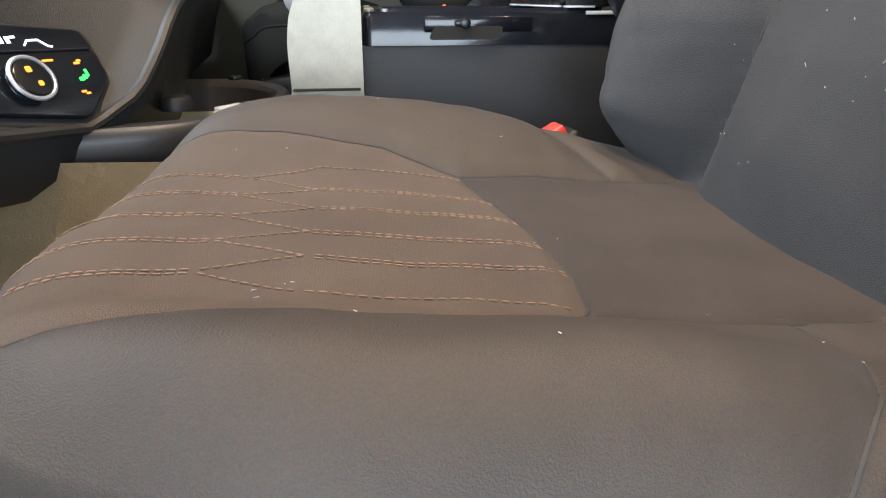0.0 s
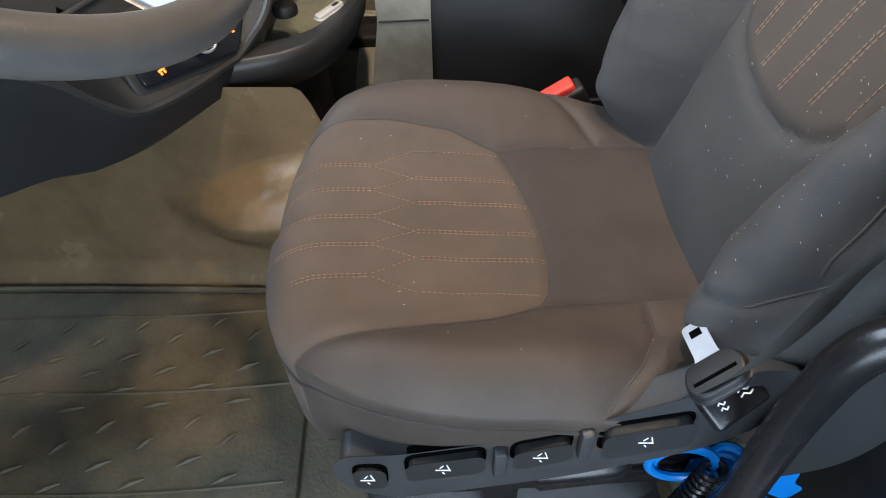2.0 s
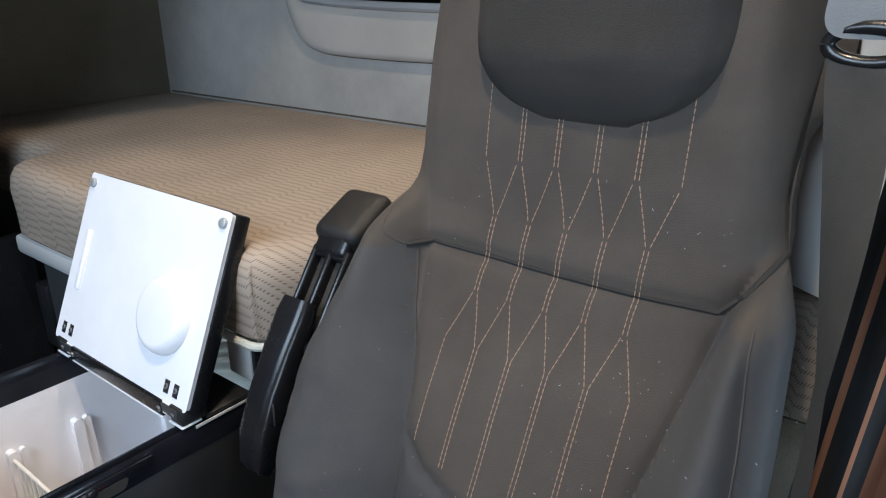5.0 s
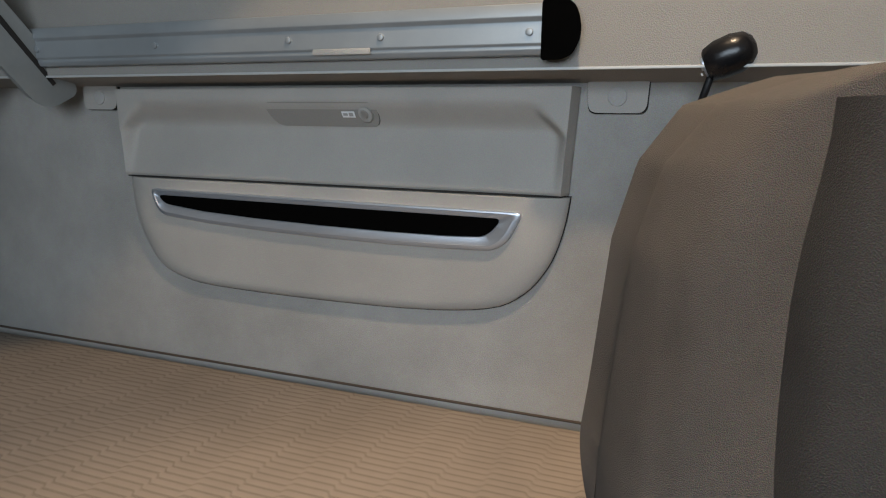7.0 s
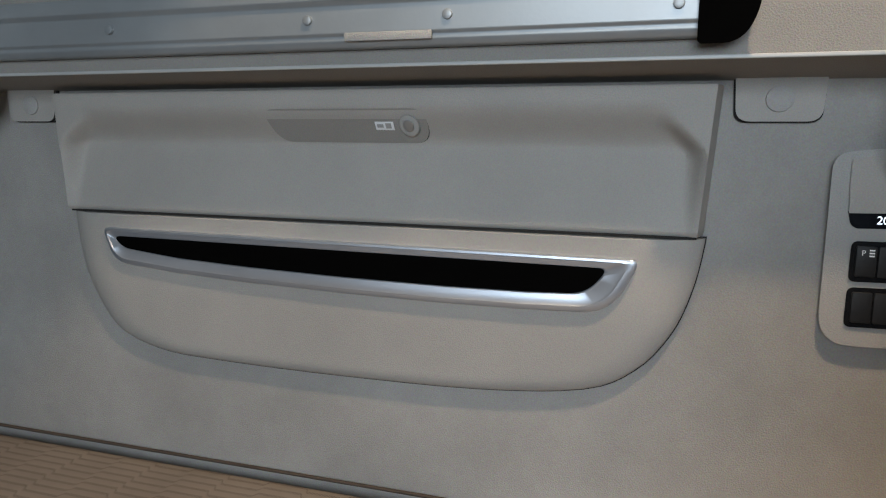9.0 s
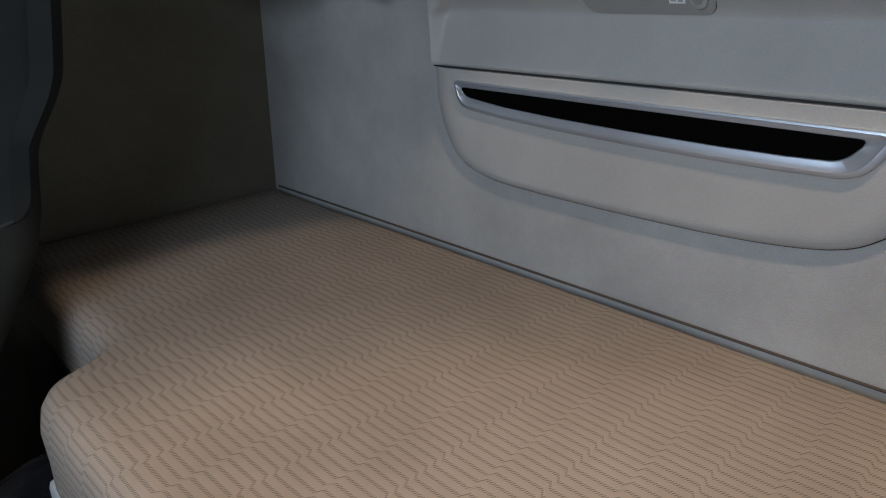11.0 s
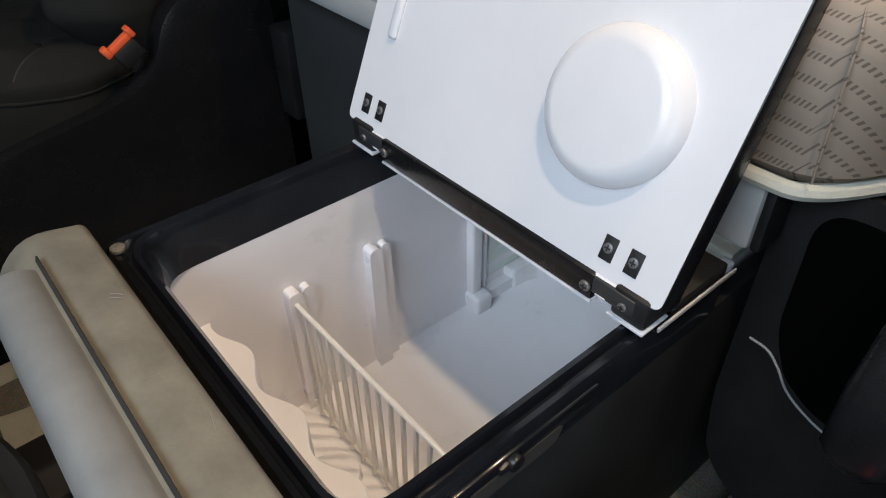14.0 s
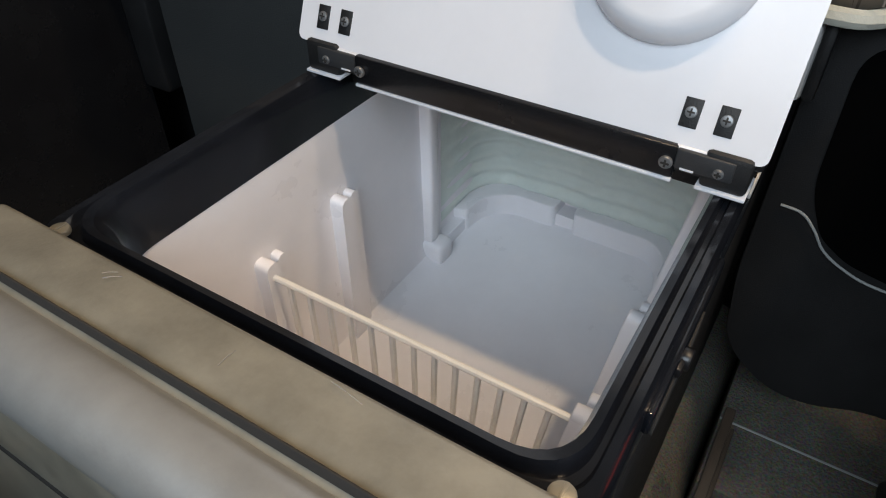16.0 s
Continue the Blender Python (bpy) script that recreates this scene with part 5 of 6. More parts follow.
for x0, x1, z0, z1, rise, deep in ((0.138, 0.162, 0.382, 0.412, -0.004, 0.006), (0.186, 0.252, 0.396, 0.420, 0.006, 0.010), (0.281, 0.328, 0.406, 0.430, 0.010, 0.012), (0.358, 0.430, 0.412, 0.446, 0.012, 0.012)):
    part("button_well", prism(slanted(x0, x1, z0, z1, rise, 0.004), "y", 0.1296, 0.140), VOID, con, "dark gap round the button")
    btn = part("button", prism(slanted(x0, x1, z0, z1, rise), "y", 0.131 - deep, 0.138, 0.003), DASH, con, "black seat adjustment button")
    cx, cz, fy = (x0 + x1) / 2, (z0 + z1 + rise) / 2, 0.131 - deep
    for k, pts in enumerate((((-0.009, 0.001), (0.004, -0.001)), ((0.004, -0.002), (0.001, 0.009)), ((-0.005, 0.004), (-0.002, 0.008)), ((-0.003, -0.004), (-0.001, -0.007)))):
        part("symbol", tube([(cx + px_, fy - 0.0004, cz + pz_) for px_, pz_ in pts], 0.0006, 6), MARK, btn, "white seat symbol")
for x, z in ((0.268, 0.408), (0.342, 0.430)):
    part("divider", box((x - 0.006, 0.120, z - 0.022), (x + 0.006, 0.134, z + 0.020), 0.003), CONTROL, con)
for o in (con, *con.children_recursive):
    o.data.transform(SHIFT)
HM = Matrix.Translation((0.454, 0.116, 0.486)) @ pose(0, 0, 0, 28, -22, 24)
heat = part("heater_switch", box((-0.026, -0.019, -0.012), (0.026, 0.019, 0.006), 0.004, 3, HM), BLACK_FINE, con, "rocker switch with white heat marks")
for x, n in ((-0.011, 0.007), (0.011, 0.012)):
    for k in range(3):
        y = -0.005 + 0.0045 * k
        part("heat_mark", tube([HM @ Vector((x - n / 2, y, 0.0064)), HM @ Vector((x - n / 6, y + 0.0015, 0.0064)), HM @ Vector((x + n / 6, y - 0.0015, 0.0064)), HM @ Vector((x + n / 2, y, 0.0064))], 0.0008, 5), MARK, heat)
# springs and hoses of the suspension beside the foot
for turn, (cx, cy, cz, rr) in enumerate(((0.448, 0.120, 0.352, 0.031), (0.455, 0.126, 0.338, 0.029))):
    part("hose", tube([(cx + rr * math.cos(a), cy + 0.010 * math.sin(a * 0.5), cz + rr * math.sin(a)) for a in (2 * math.pi * k / 28 for k in range(29))], 0.0048, 8), BLUE, driver, "bright blue air hose")
part("hose", tube([Vector((0.500 + 0.022 * math.cos(a), 0.125 + 0.022 * math.sin(a), 0.255 + 0.0022 * a)) for a in (0.4 * k for k in range(110))], 0.0046, 7), BLUE, driver, "coiled bright blue air hose")
part("valve", prism(rounded([(0.516, 0.435), (0.548, 0.420), (0.556, 0.330), (0.570, 0.318), (0.560, 0.300), (0.540, 0.315), (0.515, 0.345)], 0.006), "y", 0.108, 0.122, 0.003), BLUE, driver, "bright blue bracket")
part("valve_block", join(box((0.470, 0.10, 0.270), (0.535, 0.15, 0.320), 0.008), box((0.50, 0.09, 0.21), (0.56, 0.14, 0.272), 0.008)), BLUE, driver, "bright blue valve block")
part("coiled_hose", tube([Vector((0.440 + 0.010 * math.cos(a) + 0.0003 * a, 0.112 + 0.010 * math.sin(a), 0.215 + 0.0013 * a)) for a in (0.5 * k for k in range(230))], 0.0032, 6), BLACK_FINE, driver, "black coiled hose")
part("damper", tube([(0.30, 0.135, 0.335), (0.31, 0.135, 0.335), (0.385, 0.135, 0.345), (0.40, 0.135, 0.347)], [0.012, 0.020, 0.020, 0.012], 14), BLACK_FINE, driver)
part("linkage", join(box((0.22, 0.15, 0.26), (0.50, 0.17, 0.29), 0.004), box((0.26, 0.155, 0.17), (0.30, 0.175, 0.33), 0.004), box((0.14, 0.15, 0.30), (0.50, 0.165, 0.318), 0.003)), BLACK_FINE, driver)
# backrest pivot cover
part("pivot_cover", prism(rounded([(0.49, 0.40), (0.56, 0.42), (0.60, 0.52), (0.575, 0.60), (0.545, 0.58), (0.50, 0.47)], 0.03), "y", 0.085, 0.112, 0.008), DASH, driver, "black recliner cover")
# folded-up armrest on the inner side
lever = []
for x, z, a, half, deep in ((0.478, 0.575, 20, 0.010, 0.012), (0.476, 0.590, 20, 0.016, 0.018), (0.484, 0.625, 24, 0.019, 0.020), (0.502, 0.668, 30, 0.018, 0.020), (0.526, 0.712, 33, 0.016, 0.021), (0.547, 0.746, 35, 0.015, 0.022), (0.557, 0.762, 35, 0.013, 0.020)):
    ux, uz = math.cos(radians(a)), -math.sin(radians(a))
    lever.append([(x + ux * p, 0.628 + q, z + uz * p) for p, q in rounded([(-half, -deep), (half, -deep), (half, deep), (-half, deep)], 0.010, 4)])
bm, vs = skin(lever, True)
bm.faces.new(vs[0])
bm.faces.new(vs[-1])
arm = part("armrest", bm, BLACK_FINE, driver, "folded armrest with slotted arm")
part("lever_joint", box((0.488, 0.6065, 0.640), (0.490, 0.609, 0.668), 0.0005), SEAM, arm)


def on_pad(bm):
    bmesh.ops.transform(bm, matrix=AM, verts=bm.verts)
    return bm


AM = Matrix.Translation((0.643, 0.628, 0.832)) @ Matrix.Rotation(radians(35), 4, "Y")
PU, PN = Vector((0.88, 0, 0.47)), Vector((-0.47, 0, 0.88))
PADM = Matrix(((PU.x, 0, PN.x, 0.641), (0, 1, 0, 0.628), (PU.z, 0, PN.z, 0.846), (0, 0, 0, 1)))
part("pad", box((-0.041, -0.036, -0.075), (0.041, 0.036, 0.003), 0.015, 5, PADM), ARM_HIDE, arm, "black padded armrest end")
part("backing", box((0.006, -0.029, -0.16), (0.034, 0.027, -0.030), 0.008, 3, AM), SEAT_BLACK, arm, "black padded armrest underside")
part("bracket", box((-0.022, -0.027, -0.048), (0.012, 0.025, -0.010), 0.007, 3, AM), BLACK_FINE, arm, "black pivot bracket")
for y in (-0.018, 0.016):
    part("pin", on_pad(disc((-0.021, y, -0.026), (1, 0, 0), 0.0030, 0.003, 12, 0.0008)), SEAM, arm, "small dark pin")
for y0, y1 in ((-0.031, -0.023), (-0.006, 0.003), (0.020, 0.028)):
    part("slot_rail", on_pad(box((-0.019, y0, -0.158), (0.004, y1, -0.038), 0.0035, 3)), BLACK_FINE, arm)
for z0, z1 in ((-0.164, -0.146), (-0.052, -0.036)):
    part("slot_end", on_pad(box((-0.0185, -0.030, z0), (0.006, 0.027, z1), 0.005, 3)), BLACK_FINE, arm)
part("slot_floor", on_pad(box((-0.006, -0.029, -0.155), (0.010, 0.027, -0.040), 0.003)), SEAM, arm, "dark slots")
part("screw", disc((0.536, 0.622, 0.718), (-0.8, -0.1, 0.5), 0.004, 0.003, 12), SEAM, arm)

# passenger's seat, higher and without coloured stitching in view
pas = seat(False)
tagged(pas, "black cloth passenger seat with its shade put into the colour")
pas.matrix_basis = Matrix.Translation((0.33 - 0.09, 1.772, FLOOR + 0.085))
# its side shield and kerb
sh = thing("seat_plinth", (0.35, 1.55, FLOOR), "black moulded plinth beside the passenger seat", "plinth")
rows = []
edge = smooth_line([(-0.25, 0, 0.395), (0.05, 0, 0.435), (0.25, 0, 0.470), (0.37, 0, 0.490), (0.425, 0, 0.520), (0.455, 0, 0.575), (0.49, 0, 0.605), (0.56, 0, 0.635), (0.61, 0, 0.64)], 4)
rows = [[(p.x, 1.515, FLOOR + 0.002) for p in edge], [(p.x, 1.505, p.z - 0.02) for p in edge], [(p.x, 1.508, p.z) for p in edge], [(p.x, 1.525, p.z + 0.004) for p in edge], [(p.x, 1.56, p.z - 0.01) for p in edge]]
bm, _ = skin(rows)
part("shield", bm, BLACK_FINE, sh)
part("pocket", box((0.60, 1.46, 0.40), (0.66, 1.508, 0.54), 0.006), BLACK, sh)
part("kerb", prism(rounded([(1.16, 0.236), (1.16, 0.262), (1.20, 0.275), (1.26, 0.262), (1.26, 0.236)], 0.008), "x", -0.1, 0.60), BLACK, sh)

# ---- belt and buckles ----
bk = thing("belt_buckle", (0.40, 0.60, 0.42), "black belt buckle with a red release button", "belt buckle", "buckles")
BM_ = Matrix.Translation((0.398, 0.600, 0.462)) @ pose(0, 0, 0, 0, -28, 8)
part("housing", box((-0.018, -0.016, -0.07), (0.034, 0.016, 0.006), 0.006, 3, BM_), BLACK, bk)
part("button", box((-0.026, -0.012, 0.000), (0.024, 0.012, 0.016), 0.004, 3, BM_), RED, bk, "red release button")
part("stalk", box((0.40, 0.585, 0.30), (0.43, 0.600, 0.43), 0.003), BLACK, bk)
ob2 = thing("belt_buckle", (0.40, 1.52, 0.50), "black belt buckle with an orange release button", "belt buckle", "buckles")
BM2 = Matrix.Translation((0.398, 1.512, 0.566)) @ pose(0, 0, 0, 0, -30, 0)
part("button", join(box((-0.022, -0.006, -0.004), (0.020, 0.006, 0.005), 0.002, 2, BM2), box((-0.026, -0.008, -0.004), (-0.016, 0.008, 0.010), 0.003, 2, BM2), box((0.014, -0.008, -0.004), (0.022, 0.008, 0.009), 0.002, 2, BM2)), ORANGE, ob2, "orange release button")
part("housing", box((-0.019, -0.008, -0.030), (0.016, 0.008, -0.003), 0.004, 2, BM2), BLACK, ob2)
for dz in (0.0, 0.022):
    part("seat_rail", box((0.35, 0.708 + dz * 0.2, 0.352 + dz), (0.50, 0.716 + dz * 0.2, 0.357 + dz), 0.001), BLACK, fridge, "dull seat rail edge")


def ribbon(points, widths, wide, thick=0.0012):
    """A flat strap along points; wide: the direction of its width at each point."""
    rows_a, rows_b = [], []
    for p, w, d in zip(points, widths, wide):
        p, d = Vector(p), Vector(d).normalized()
        rows_a.append([p + d * w * u / 2 for u in (-1, -0.9, -0.4, 0, 0.4, 0.9, 1)])
    bm, _ = skin(rows_a)
    bmesh.ops.solidify(bm, geom=bm.faces, thickness=thick)
    return bm


belt = thing("seat_belt", (0.60, 0.12, 0.45), "dark seat belt hanging from its pillar loop to the seat", "seat belt")
run = smooth_line([(0.662, 0.141, 1.045), (0.630, 0.128, 0.95), (0.582, 0.116, 0.83), (0.538, 0.110, 0.73), (0.494, 0.110, 0.640), (0.468, 0.102, 0.588), (0.447, 0.099, 0.553), (0.431, 0.102, 0.526)], 5)
k = len(run)
part("webbing", ribbon(run, [0.046] * k, [Vector((table(p.z, [(0.53, 0.75), (0.62, 0.8), (0.72, 0.9), (0.83, 0.9), (0.95, 0.5), (1.03, 0.15)]), table(p.z, [(0.53, 0.05), (0.62, 0.3), (0.72, 0.35), (0.83, 0.25), (0.95, 0.7), (1.03, 1.0)]), table(p.z, [(0.53, 0.62), (0.62, 0.25), (0.70, -0.2), (0.83, -0.3), (0.95, 0.0)]))) for p in run]), BELT, belt, "ribbed grey-black webbing")
tip, root = Vector((0.4320, 0.172, 0.513)), Vector((0.4325, 0.112, 0.522))
ty = (tip - root).normalized()
tx = ty.cross(Vector((-0.65, 0.12, 0.74))).normalized()
tz = tx.cross(ty)
TM = Matrix(((tx.x, ty.x, tz.x, tip.x - 0.026 * ty.x), (tx.y, ty.y, tz.y, tip.y - 0.026 * ty.y), (tx.z, ty.z, tz.z, tip.z - 0.026 * ty.z), (0, 0, 0, 1))) @ Matrix.Scale(0.84, 4)
bm = prism(rounded([(-0.012, 0.028), (-0.012, -0.016), (-0.020, -0.030), (0.020, -0.030), (0.012, -0.016), (0.012, 0.028)], [0.006, 0.006, 0.003, 0.003, 0.006, 0.006], 4), "z", -0.001, 0.0012)
bmesh.ops.transform(bm, matrix=TM, verts=bm.verts)
tongue = part("tongue", bm, STEEL, belt, "bright steel belt tongue")
# the hole is a black patch on the uncut steel
part("tongue_hole", box((-0.006, 0.010, 0.0008), (0.006, 0.019, 0.0018), 0, 1, TM), VOID, tongue)
bm = prism(rounded([(-0.024, -0.020), (0.024, -0.020), (0.032, -0.042), (0.022, -0.060), (-0.022, -0.060), (-0.032, -0.042)], 0.010, 5), "z", -0.005, 0.006, 0.003)
bmesh.ops.transform(bm, matrix=TM, verts=bm.verts)
part("tongue_sleeve", bm, BLACK, belt, "black plastic tongue sleeve")
# dark inside of the sleeve's slot, as a black strip on top
bm = box((-0.022, -0.046, 0.0055), (0.022, -0.042, 0.0063), 0, 1, TM)
part("sleeve_slot", bm, VOID, belt)
loop = part("pillar_loop", tube([Vector((0.664 + 0.005 * math.cos(a), 0.138 + 0.027 * math.cos(a), 1.052 + 0.012 * math.sin(a))) for a in (2 * math.pi * i / 28 for i in range(29))], 0.0055, 10), BLACK_FINE, belt, "black belt guide loop")
part("loop_plate", prism(rounded([(0.112, 1.062), (0.164, 1.062), (0.160, 1.125), (0.116, 1.125)], 0.012), "x", 0.662, 0.682, 0.006), LOOP_GREY, loop, "grey loop cover")

# ---- pillar, curtain, handle on the driver's side ----
whole("pillar_trim", prism(rounded([(0.74, -0.11), (0.86, -0.11), (0.86, 0.200), (0.82, 0.205), (0.75, 0.10)], [0.01, 0.01, 0.02, 0.03, 0.04]), "z", 0.815, TOP - 0.001), TRIM_LIGHT, "light grey pillar trim behind the driver seat", "trim", "structure")
cur = thing("bunk_curtain", (0.66, 0.10, 0.62), "gathered dark bunk curtain with copper stripes", "curtain")


def curtain_pt(u, t):
    z = 0.645 + 1.15 * t
    y = 0.132 - 0.24 * u - 0.07 * t - 0.03 * t * u
    x = 0.690 + 0.05 * u + 0.018 * math.sin(u * 31 + 0.6 * math.sin(t * 3)) - 0.05 * t
    return (x, y, z)


stripes = [(0.0, 0.05, 0), (0.05, 0.075, 1), (0.075, 0.145, 0), (0.145, 0.16, 1), (0.16, 0.21, 0), (0.21, 0.30, 1), (0.30, 0.36, 0), (0.36, 0.46, 1), (0.46, 0.55, 0), (0.55, 0.565, 1), (0.565, 0.66, 0), (0.66, 0.76, 1), (0.76, 0.86, 0), (0.86, 0.90, 1), (0.90, 1.0, 0)]
for a, b, kind in stripes:
    n = max(2, int((b - a) * 70))
    bm, _ = skin([[curtain_pt(a + (b - a) * j / n, i / 12) for j in range(n + 1)] for i in range(13)])
    bmesh.ops.solidify(bm, geom=bm.faces, thickness=0.0015)
    part("stripe" if kind else "panel", bm, COPPER if kind else CURTAIN, cur, "copper stripe" if kind else "")
hdl = thing("grab_handle", (0.48, 0.06, 0.55), "black curved tubular grab handle beside the seat", "grab handle")
part("bar", tube(smooth_line([(0.466, 0.066, 0.34), (0.467, 0.066, 0.42), (0.469, 0.066, 0.50), (0.474, 0.066, 0.560), (0.482, 0.065, 0.605), (0.498, 0.060, 0.632), (0.525, 0.045, 0.643), (0.565, 0.010, 0.640), (0.61, -0.04, 0.63), (0.66, -0.09, 0.62)], 6), 0.0158, 16), BLACK_FINE, hdl, "glossy black tube")
part("foot", disc((0.466, 0.066, 0.325), (0, 0, 1), 0.024, 0.03, 16, 0.004), BLACK, hdl)
part("end_flange", disc((0.668, -0.105, 0.608), (0.2, 1, 0), 0.026, 0.02, 16, 0.004), BLACK, hdl)
box_side = thing("side_locker", (0.75, 0.0, 0.1), "black storage locker below the bunk with a bright edge", "locker")
part("body", box((0.62, -0.11, FLOOR), (0.825, 0.24, 0.53), 0.006), BLACK, box_side)
part("edge", box((0.616, -0.112, 0.528), (0.626, 0.245, 0.536), 0.001), TRIM_LIGHT, box_side, "bright metal edge")

# ---- dashboard ----
dash = thing("dashboard", (-0.4, 0.7, 0.34), "dark moulded dashboard wrapping round the driver", "dashboard")
plan = smooth_line([(-0.86, 0.02, 0), (-0.68, 0.22, 0), (-0.46, 0.36, 0), (-0.30, 0.44, 0), (-0.20, 0.52, 0), (-0.138, 0.594, 0), (-0.068, 0.729, 0), (-0.02, 0.81, 0), (0.0, 0.90, 0), (-0.01, 1.02, 0), (-0.06, 1.25, 0), (-0.14, 1.7, 0), (-0.2, 2.20, 0)], 5)
n = len(plan)
normals = []
for i, p in enumerate(plan):
    d = plan[min(i + 1, n - 1)] - plan[max(i - 1, 0)]
    normals.append(Vector((d.y, -d.x, 0)).normalized())


def dash_pt(i, out, z):
    q = plan[i] + normals[i] * out
    return (q.x, q.y, z)


def trim_z(i):
    return table(plan[i].x if plan[i].y < 0.9 else 0.0, [(-0.30, 0.66), (-0.205, 0.573), (-0.183, 0.529), (-0.158, 0.492), (-0.121, 0.480), (-0.066, 0.470), (-0.031, 0.498), (-0.016, 0.537), (0.0, 0.60)])


def low_z(i):
    return table(plan[i].x if plan[i].y < 0.9 else 0.0, [(-0.5, 0.44), (-0.24, 0.432), (-0.20, 0.413), (-0.131, 0.402), (-0.075, 0.392), (-0.039, 0.418), (0.0, 0.43)])


rows = []
for out, kind, dz in ((-0.20, 0, 0.02), (-0.06, 0, 0.0), (-0.022, 0, 0.008), (0.006, 1, -0.05), (0.020, 1, -0.012), (0.022, 1, 0.0), (0.012, 1, 0.010), (-0.004, 1, 0.020), (-0.016, 1, 0.035), (-0.075, 2, 0.665), (-0.085, 2, 0.69), (-0.10, 2, 0.72), (-0.14, 2, 0.745), (-0.20, 2, 0.765), (-0.32, 2, 0.775)):
    rows.append([dash_pt(i, out, dz if kind == 2 else (low_z(i) if kind == 0 else trim_z(i)) + dz) for i in range(n)])
bm, _ = skin(rows)
part("body", bm, DASH, dash)
part("trim", tube([dash_pt(i, 0.020, trim_z(i) + 0.001) for i in range(n)], 0.0065, 8), DASH_TRIM, dash, "brown-grey edge trim")
# climate panel, facing the driver
kn = Vector((-0.086, 0.689, 0.521))
un, nn = Vector((0.471, 0.882, 0)).normalized(), Vector((0.764, -0.408, 0.499)).normalized()
vn = nn.cross(un).normalized()
PM = Matrix(((un.x, vn.x, nn.x, kn.x), (un.y, vn.y, nn.y, kn.y), (un.z, vn.z, nn.z, kn.z), (0, 0, 0, 1)))


def flat(outline, a, b, bevel=0.0):
    bm = prism(outline, "z", a, b, bevel)
    bmesh.ops.transform(bm, matrix=PM, verts=bm.verts)
    return bm


cp = thing("climate_panel", kn, "glossy black climate control panel with lit orange symbols", "climate panel")
part("surround", flat(rounded([(-0.125, -0.022), (0.050, -0.055), (0.104, -0.008), (0.104, 0.056), (-0.085, 0.078), (-0.118, 0.050)], 0.014), -0.060, -0.006, 0.004), DASH, cp)
part("face", flat(rounded([(-0.112, -0.014), (0.047, -0.044), (0.095, -0.006), (0.095, 0.030), (-0.104, 0.040)], 0.010), -0.012, 0.0005, 0.002), GLOSS, cp)
part("display_bezel", flat(rounded([(-0.103, 0.034), (0.093, 0.027), (0.088, 0.050), (-0.075, 0.068), (-0.096, 0.058)], 0.006), -0.012, 0.003, 0.002), GLOSS, cp, "dark display")
dial = part("dial", flat([(0.019 * math.cos(a), 0.019 * math.sin(a)) for a in (2 * math.pi * i / 36 for i in range(36))], 0.0, 0.012, 0.002), BLACK_FINE, cp)
bm = tube([(0.0215 * math.cos(a), 0.0215 * math.sin(a), 0.010) for a in (2 * math.pi * i / 40 for i in range(41))], 0.0022, 8)
bmesh.ops.transform(bm, matrix=PM, verts=bm.verts)
part("dial_ring", bm, CHROME, dial, "chrome dial ring")
for x, y, w, h in ((-0.001, 0.008, 0.006, 0.006), (0.004, -0.007, 0.005, 0.005)):
    part("dial_symbol", flat(rounded([(x - w / 2, y - h / 2), (x + w / 2, y - h / 2), (x + w / 2, y + h / 2), (x - w / 2, y + h / 2)], 0.0015), 0.012, 0.0126), GLOW_ORANGE, dial, "lit orange symbol")


def symbol(pieces, material, label):
    part("lit_symbol", join(*[flat(rounded([(x - w / 2, y - h / 2), (x + w / 2, y - h / 2), (x + w / 2, y + h / 2), (x - w / 2, y + h / 2)], min(w, h) * 0.3, 3), 0.0, 0.0012 + 0.0001 * i) for i, (x, y, w, h) in enumerate(pieces)]), material, cp, label)


symbol([(-0.070, 0.026, 0.0025, 0.009), (-0.066, 0.029, 0.006, 0.0022), (-0.066, 0.026, 0.006, 0.0016), (-0.066, 0.0225, 0.006, 0.0022)], GLOW_ORANGE, "lit orange symbol")
symbol([(-0.076, 0.011, 0.011, 0.003), (-0.076, 0.008, 0.007, 0.0025), (-0.075, 0.0055, 0.003, 0.003)], GLOW_ORANGE, "lit orange symbol")
symbol([(-0.078, -0.006, 0.011, 0.003), (-0.081, -0.010, 0.003, 0.004), (-0.075, -0.010, 0.003, 0.004)], GLOW_ORANGE, "lit orange symbol")
symbol([(-0.045, 0.006, 0.0045, 0.0045), (-0.045, 0.0105, 0.0016, 0.002), (-0.045, 0.0015, 0.0016, 0.002), (-0.0495, 0.006, 0.002, 0.0016), (-0.0405, 0.006, 0.002, 0.0016)], GLOW_ORANGE, "lit orange symbol")
symbol([(-0.036, 0.024, 0.011, 0.0022)], GLOW_ORANGE, "lit orange bar")
symbol([(0.034, 0.020, 0.012, 0.0022)], GLOW_ORANGE, "lit orange bar")
symbol([(0.065, 0.0145, 0.007, 0.0025), (0.0685, 0.017, 0.005, 0.0022)], GLOW_ORANGE, "lit orange symbol")
symbol([(0.055, -0.0165, 0.006, 0.0022), (0.059, -0.019, 0.005, 0.002)], GLOW_ORANGE, "lit orange symbol")
symbol([(0.061, -0.003, 0.006, 0.004), (0.066, -0.001, 0.005, 0.005), (0.070, 0.003, 0.003, 0.008)], GLOW_GREEN, "lit green symbol")


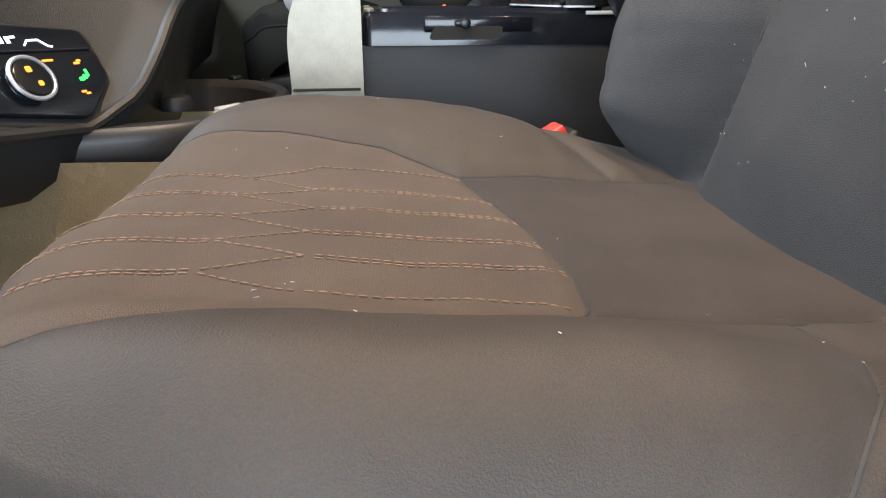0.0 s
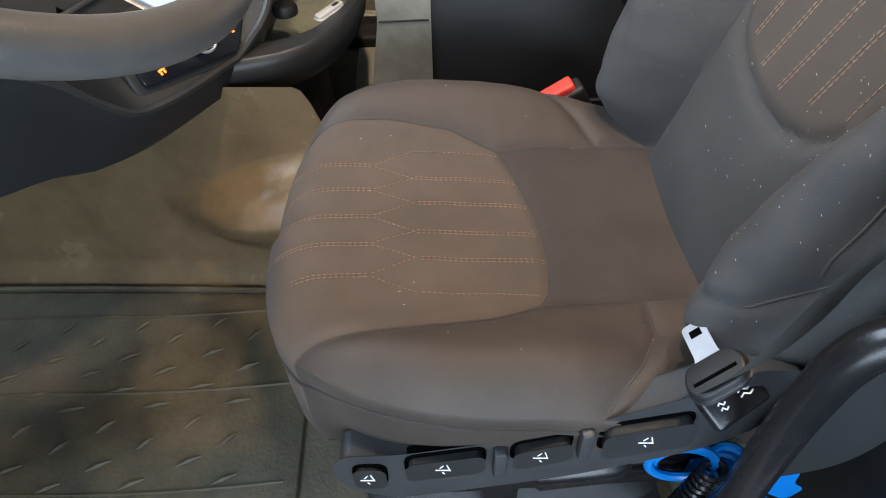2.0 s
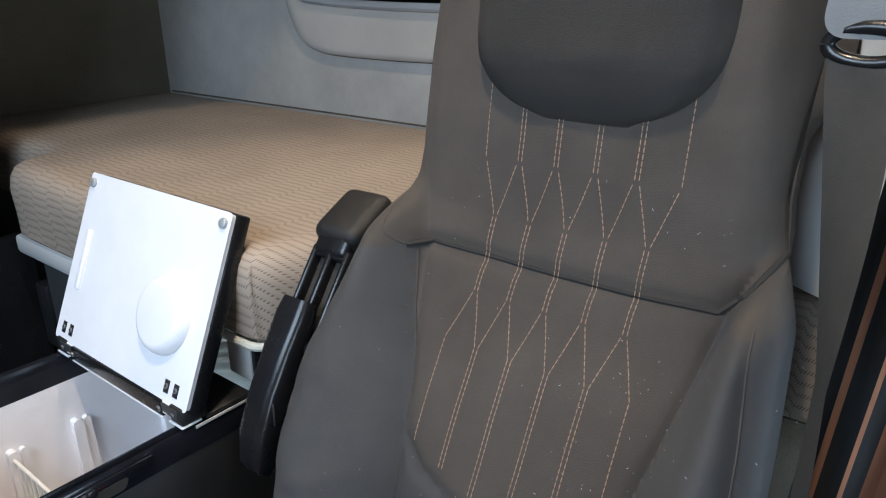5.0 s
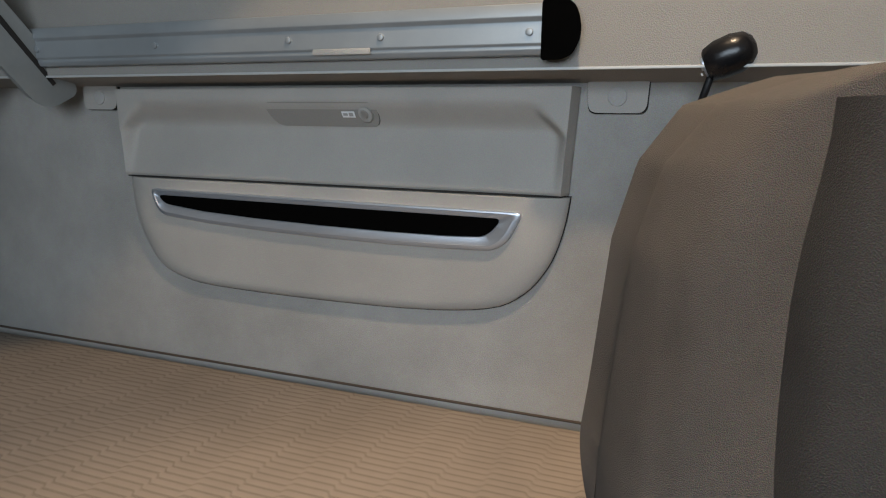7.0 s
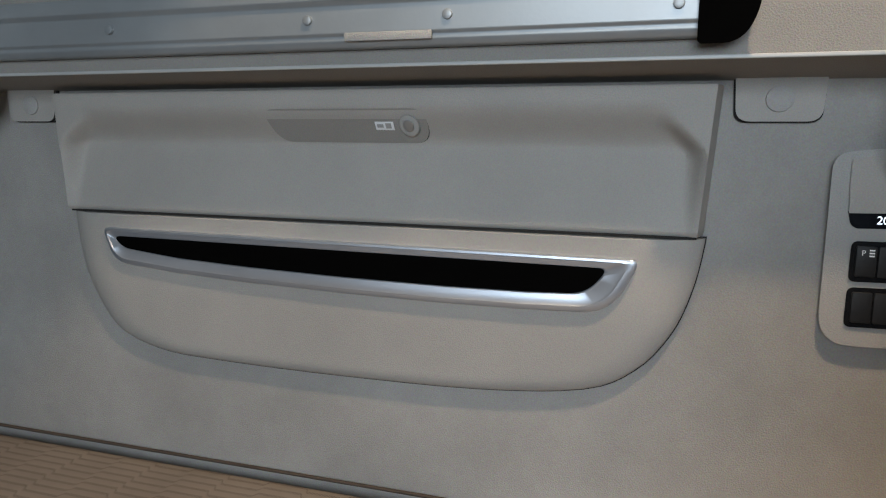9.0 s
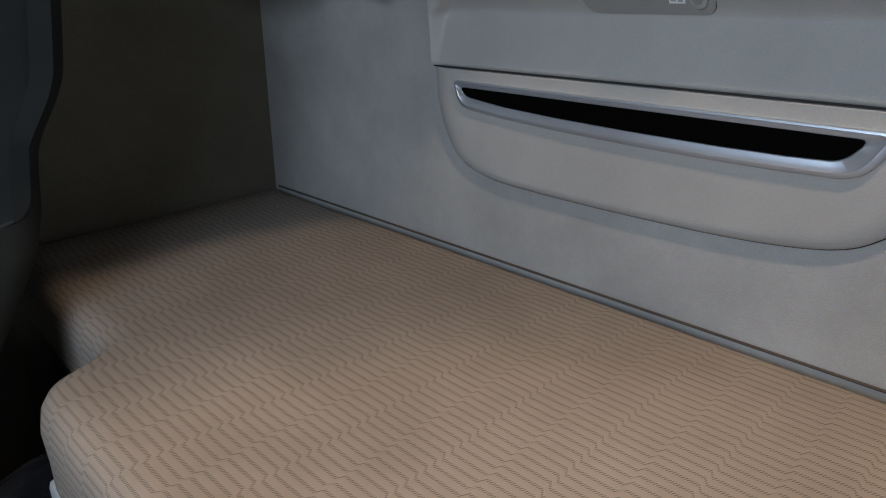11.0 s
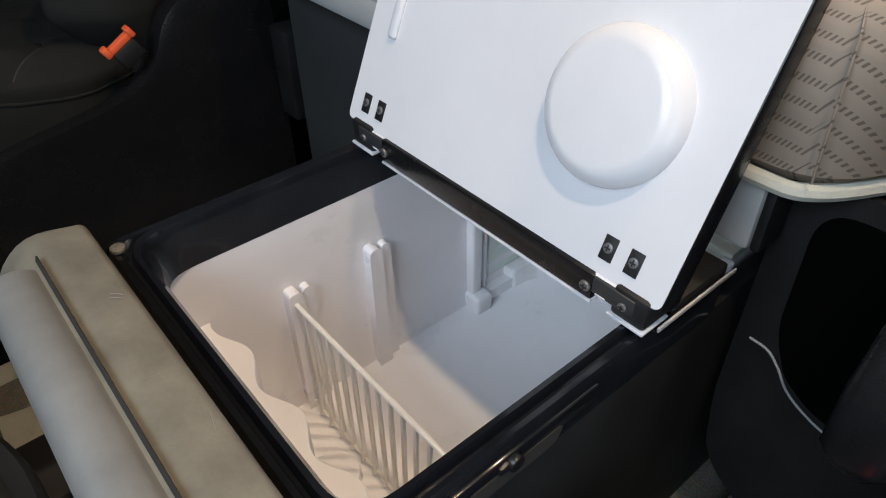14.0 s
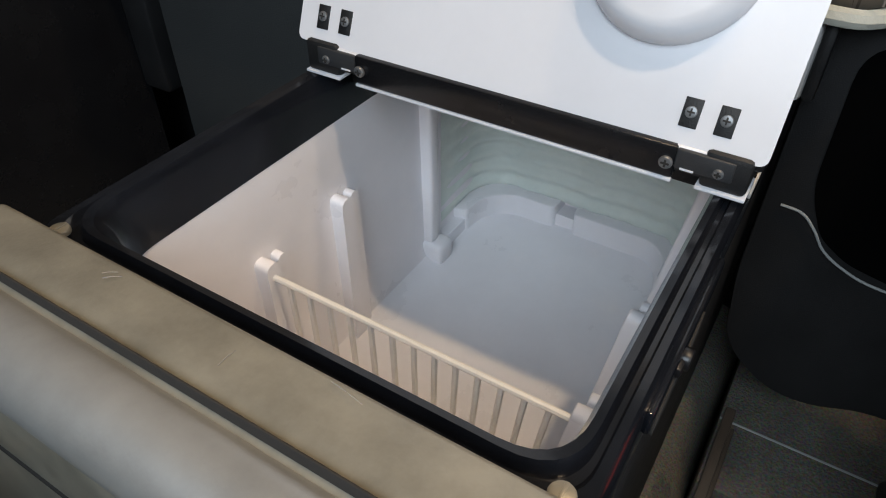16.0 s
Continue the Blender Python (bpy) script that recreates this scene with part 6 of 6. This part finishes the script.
def flat_line(pts, r, material, parent, name, label=""):
    bm = tube([(x, y, 0.0034) for x, y in pts], r, 6)
    bmesh.ops.transform(bm, matrix=PM, verts=bm.verts)
    return part(name, bm, material, parent, label)


flat_line([(-0.051, 0.041), (-0.041, 0.048), (-0.029, 0.046), (-0.024, 0.039), (-0.015, 0.039)], 0.0010, GLOW_WHITE, cp, "display_line", "lit white outline")
flat_line([(0.017, 0.036), (0.022, 0.041), (0.034, 0.041), (0.042, 0.034), (0.046, 0.033)], 0.0010, GLOW_WHITE, cp, "display_line", "lit white outline")
for x, y, w, h in ((-0.010, 0.0425, 0.004, 0.007), (-0.004, 0.043, 0.004, 0.007), (0.003, 0.043, 0.004, 0.007), (0.009, 0.0455, 0.006, 0.0022)):
    part("display_bar", flat([(x - w / 2, y - h / 2), (x + w / 2, y - h / 2), (x + w / 2, y + h / 2), (x - w / 2, y + h / 2)], 0.003, 0.0034), GLOW_WHITE, cp, "lit white figure bar")
# open shelf in the dash above the climate panel, its shade a flat black sheet
part("shelf_recess", flat(rounded([(-0.16, 0.104), (-0.03, 0.108), (-0.02, 0.128), (-0.15, 0.134)], 0.004), -0.02, -0.003), VOID, cp, "flat black sheet in place of the open shelf's shade")
part("shelf_lip", flat(rounded([(-0.17, 0.096), (-0.02, 0.100), (-0.02, 0.107), (-0.17, 0.103)], 0.003), -0.02, 0.004, 0.002), DASH, cp)
# tray beside the dash with a pale liner
tray = thing("console_tray", (0.03, 0.95, 0.40), "oval brown-grey console tray with a pale liner", "tray")
outer = rounded([(-0.09, 0.70), (0.045, 0.735), (0.128, 0.88), (0.125, 1.08), (0.03, 1.20), (-0.09, 1.20)], [0.02, 0.06, 0.08, 0.10, 0.08, 0.02], 8)
cen = Vector((0.0, 0.98))


def shrink(pts, s, t=None):
    t = s if t is None else t
    return [(cen.x + (p[0] - cen.x) * s, cen.y + (p[1] - cen.y) * t) for p in pts]


rows = [[(*p, z) for p in shrink(outer, s, t)] for s, t, z in ((0.72, 0.75, 0.385), (0.90, 0.92, 0.405), (0.985, 0.99, 0.430), (1.0, 1.0, 0.455), (0.99, 0.99, 0.466), (0.96, 0.97, 0.470), (0.86, 0.80, 0.468), (0.82, 0.76, 0.462), (0.80, 0.74, 0.43), (0.78, 0.72, 0.420))]
bm, vs = skin(rows, True)
bm.faces.new(vs[0])
part("body", bm, DASH_TRIM, tray)
part("liner", prism(shrink(outer, 0.785, 0.725), "z", 0.418, 0.424), TRAY, tray, "pale tray liner")
part("knob", tube([(0.004, 0.862, 0.468), (0.004, 0.862, 0.478), (0.004, 0.862, 0.484), (0.004, 0.862, 0.486)], [0.020, 0.020, 0.017, 0.008], 20), BLACK, tray, "black round socket cap")
part("switch", prism(rounded([(0.050, 0.842), (0.062, 0.832), (0.096, 0.885), (0.084, 0.895)], 0.006), "z", 0.467, 0.473, 0.002), TRIM_LIGHT, tray, "pale oval switch")
part("switch_mark", prism(rounded([(0.076, 0.872), (0.081, 0.868), (0.089, 0.881), (0.084, 0.885)], 0.002), "z", 0.4732, 0.4738), SEAM, tray)
part("rim_button", disc((0.02, 1.185, 0.472), (0, 0, 1), 0.012, 0.006, 18, 0.002), BLACK_FINE, tray)
part("bracket", prism(rounded([(-0.09, 0.74), (0.03, 0.77), (0.06, 0.86), (0.04, 1.0), (-0.09, 1.0)], 0.03), "z", 0.24, 0.40), BLACK, tray)

# ---- steering wheel ----
sw_c, tilt = Vector((-0.089, 0.300, 0.892)), radians(37.2)
WM = Matrix.Translation(sw_c) @ Matrix.Rotation(tilt, 4, "Y")
wheel = thing("steering_wheel", sw_c, "grey-black leather steering wheel with silver spokes", "steering wheel")


def on_wheel(bm):
    bmesh.ops.transform(bm, matrix=WM, verts=bm.verts)
    return bm


part("rim", on_wheel(tube([(0.215 * math.cos(a), 0.215 * math.sin(a), 0) for a in (2 * math.pi * i / 72 for i in range(73))], 0.0166, 16)), RIM_GRIP, wheel, "leather wheel rim")
part("hub", on_wheel(prism(rounded([(-0.09, -0.075), (0.07, -0.085), (0.10, 0.0), (0.07, 0.085), (-0.09, 0.075)], 0.04), "z", -0.06, 0.0, 0.012)), BLACK, wheel)
for y0, y1 in ((0.06, 0.205), (-0.205, -0.06)):
    part("spoke", on_wheel(prism(rounded([(-0.02, y0), (-0.01, y1), (0.035, y1), (0.05, y0)], 0.012), "z", -0.035, -0.015, 0.005)), SILVER, wheel, "silver spoke")
part("spoke", on_wheel(prism(rounded([(0.08, -0.03), (0.205, -0.02), (0.205, 0.02), (0.08, 0.03)], 0.012), "z", -0.035, -0.015, 0.005)), SILVER, wheel, "silver spoke")
part("column", on_wheel(tube([(0, 0, -0.05), (-0.03, 0, -0.25), (-0.10, 0.0, -0.55)], [0.05, 0.055, 0.06], 18)), DASH, wheel)

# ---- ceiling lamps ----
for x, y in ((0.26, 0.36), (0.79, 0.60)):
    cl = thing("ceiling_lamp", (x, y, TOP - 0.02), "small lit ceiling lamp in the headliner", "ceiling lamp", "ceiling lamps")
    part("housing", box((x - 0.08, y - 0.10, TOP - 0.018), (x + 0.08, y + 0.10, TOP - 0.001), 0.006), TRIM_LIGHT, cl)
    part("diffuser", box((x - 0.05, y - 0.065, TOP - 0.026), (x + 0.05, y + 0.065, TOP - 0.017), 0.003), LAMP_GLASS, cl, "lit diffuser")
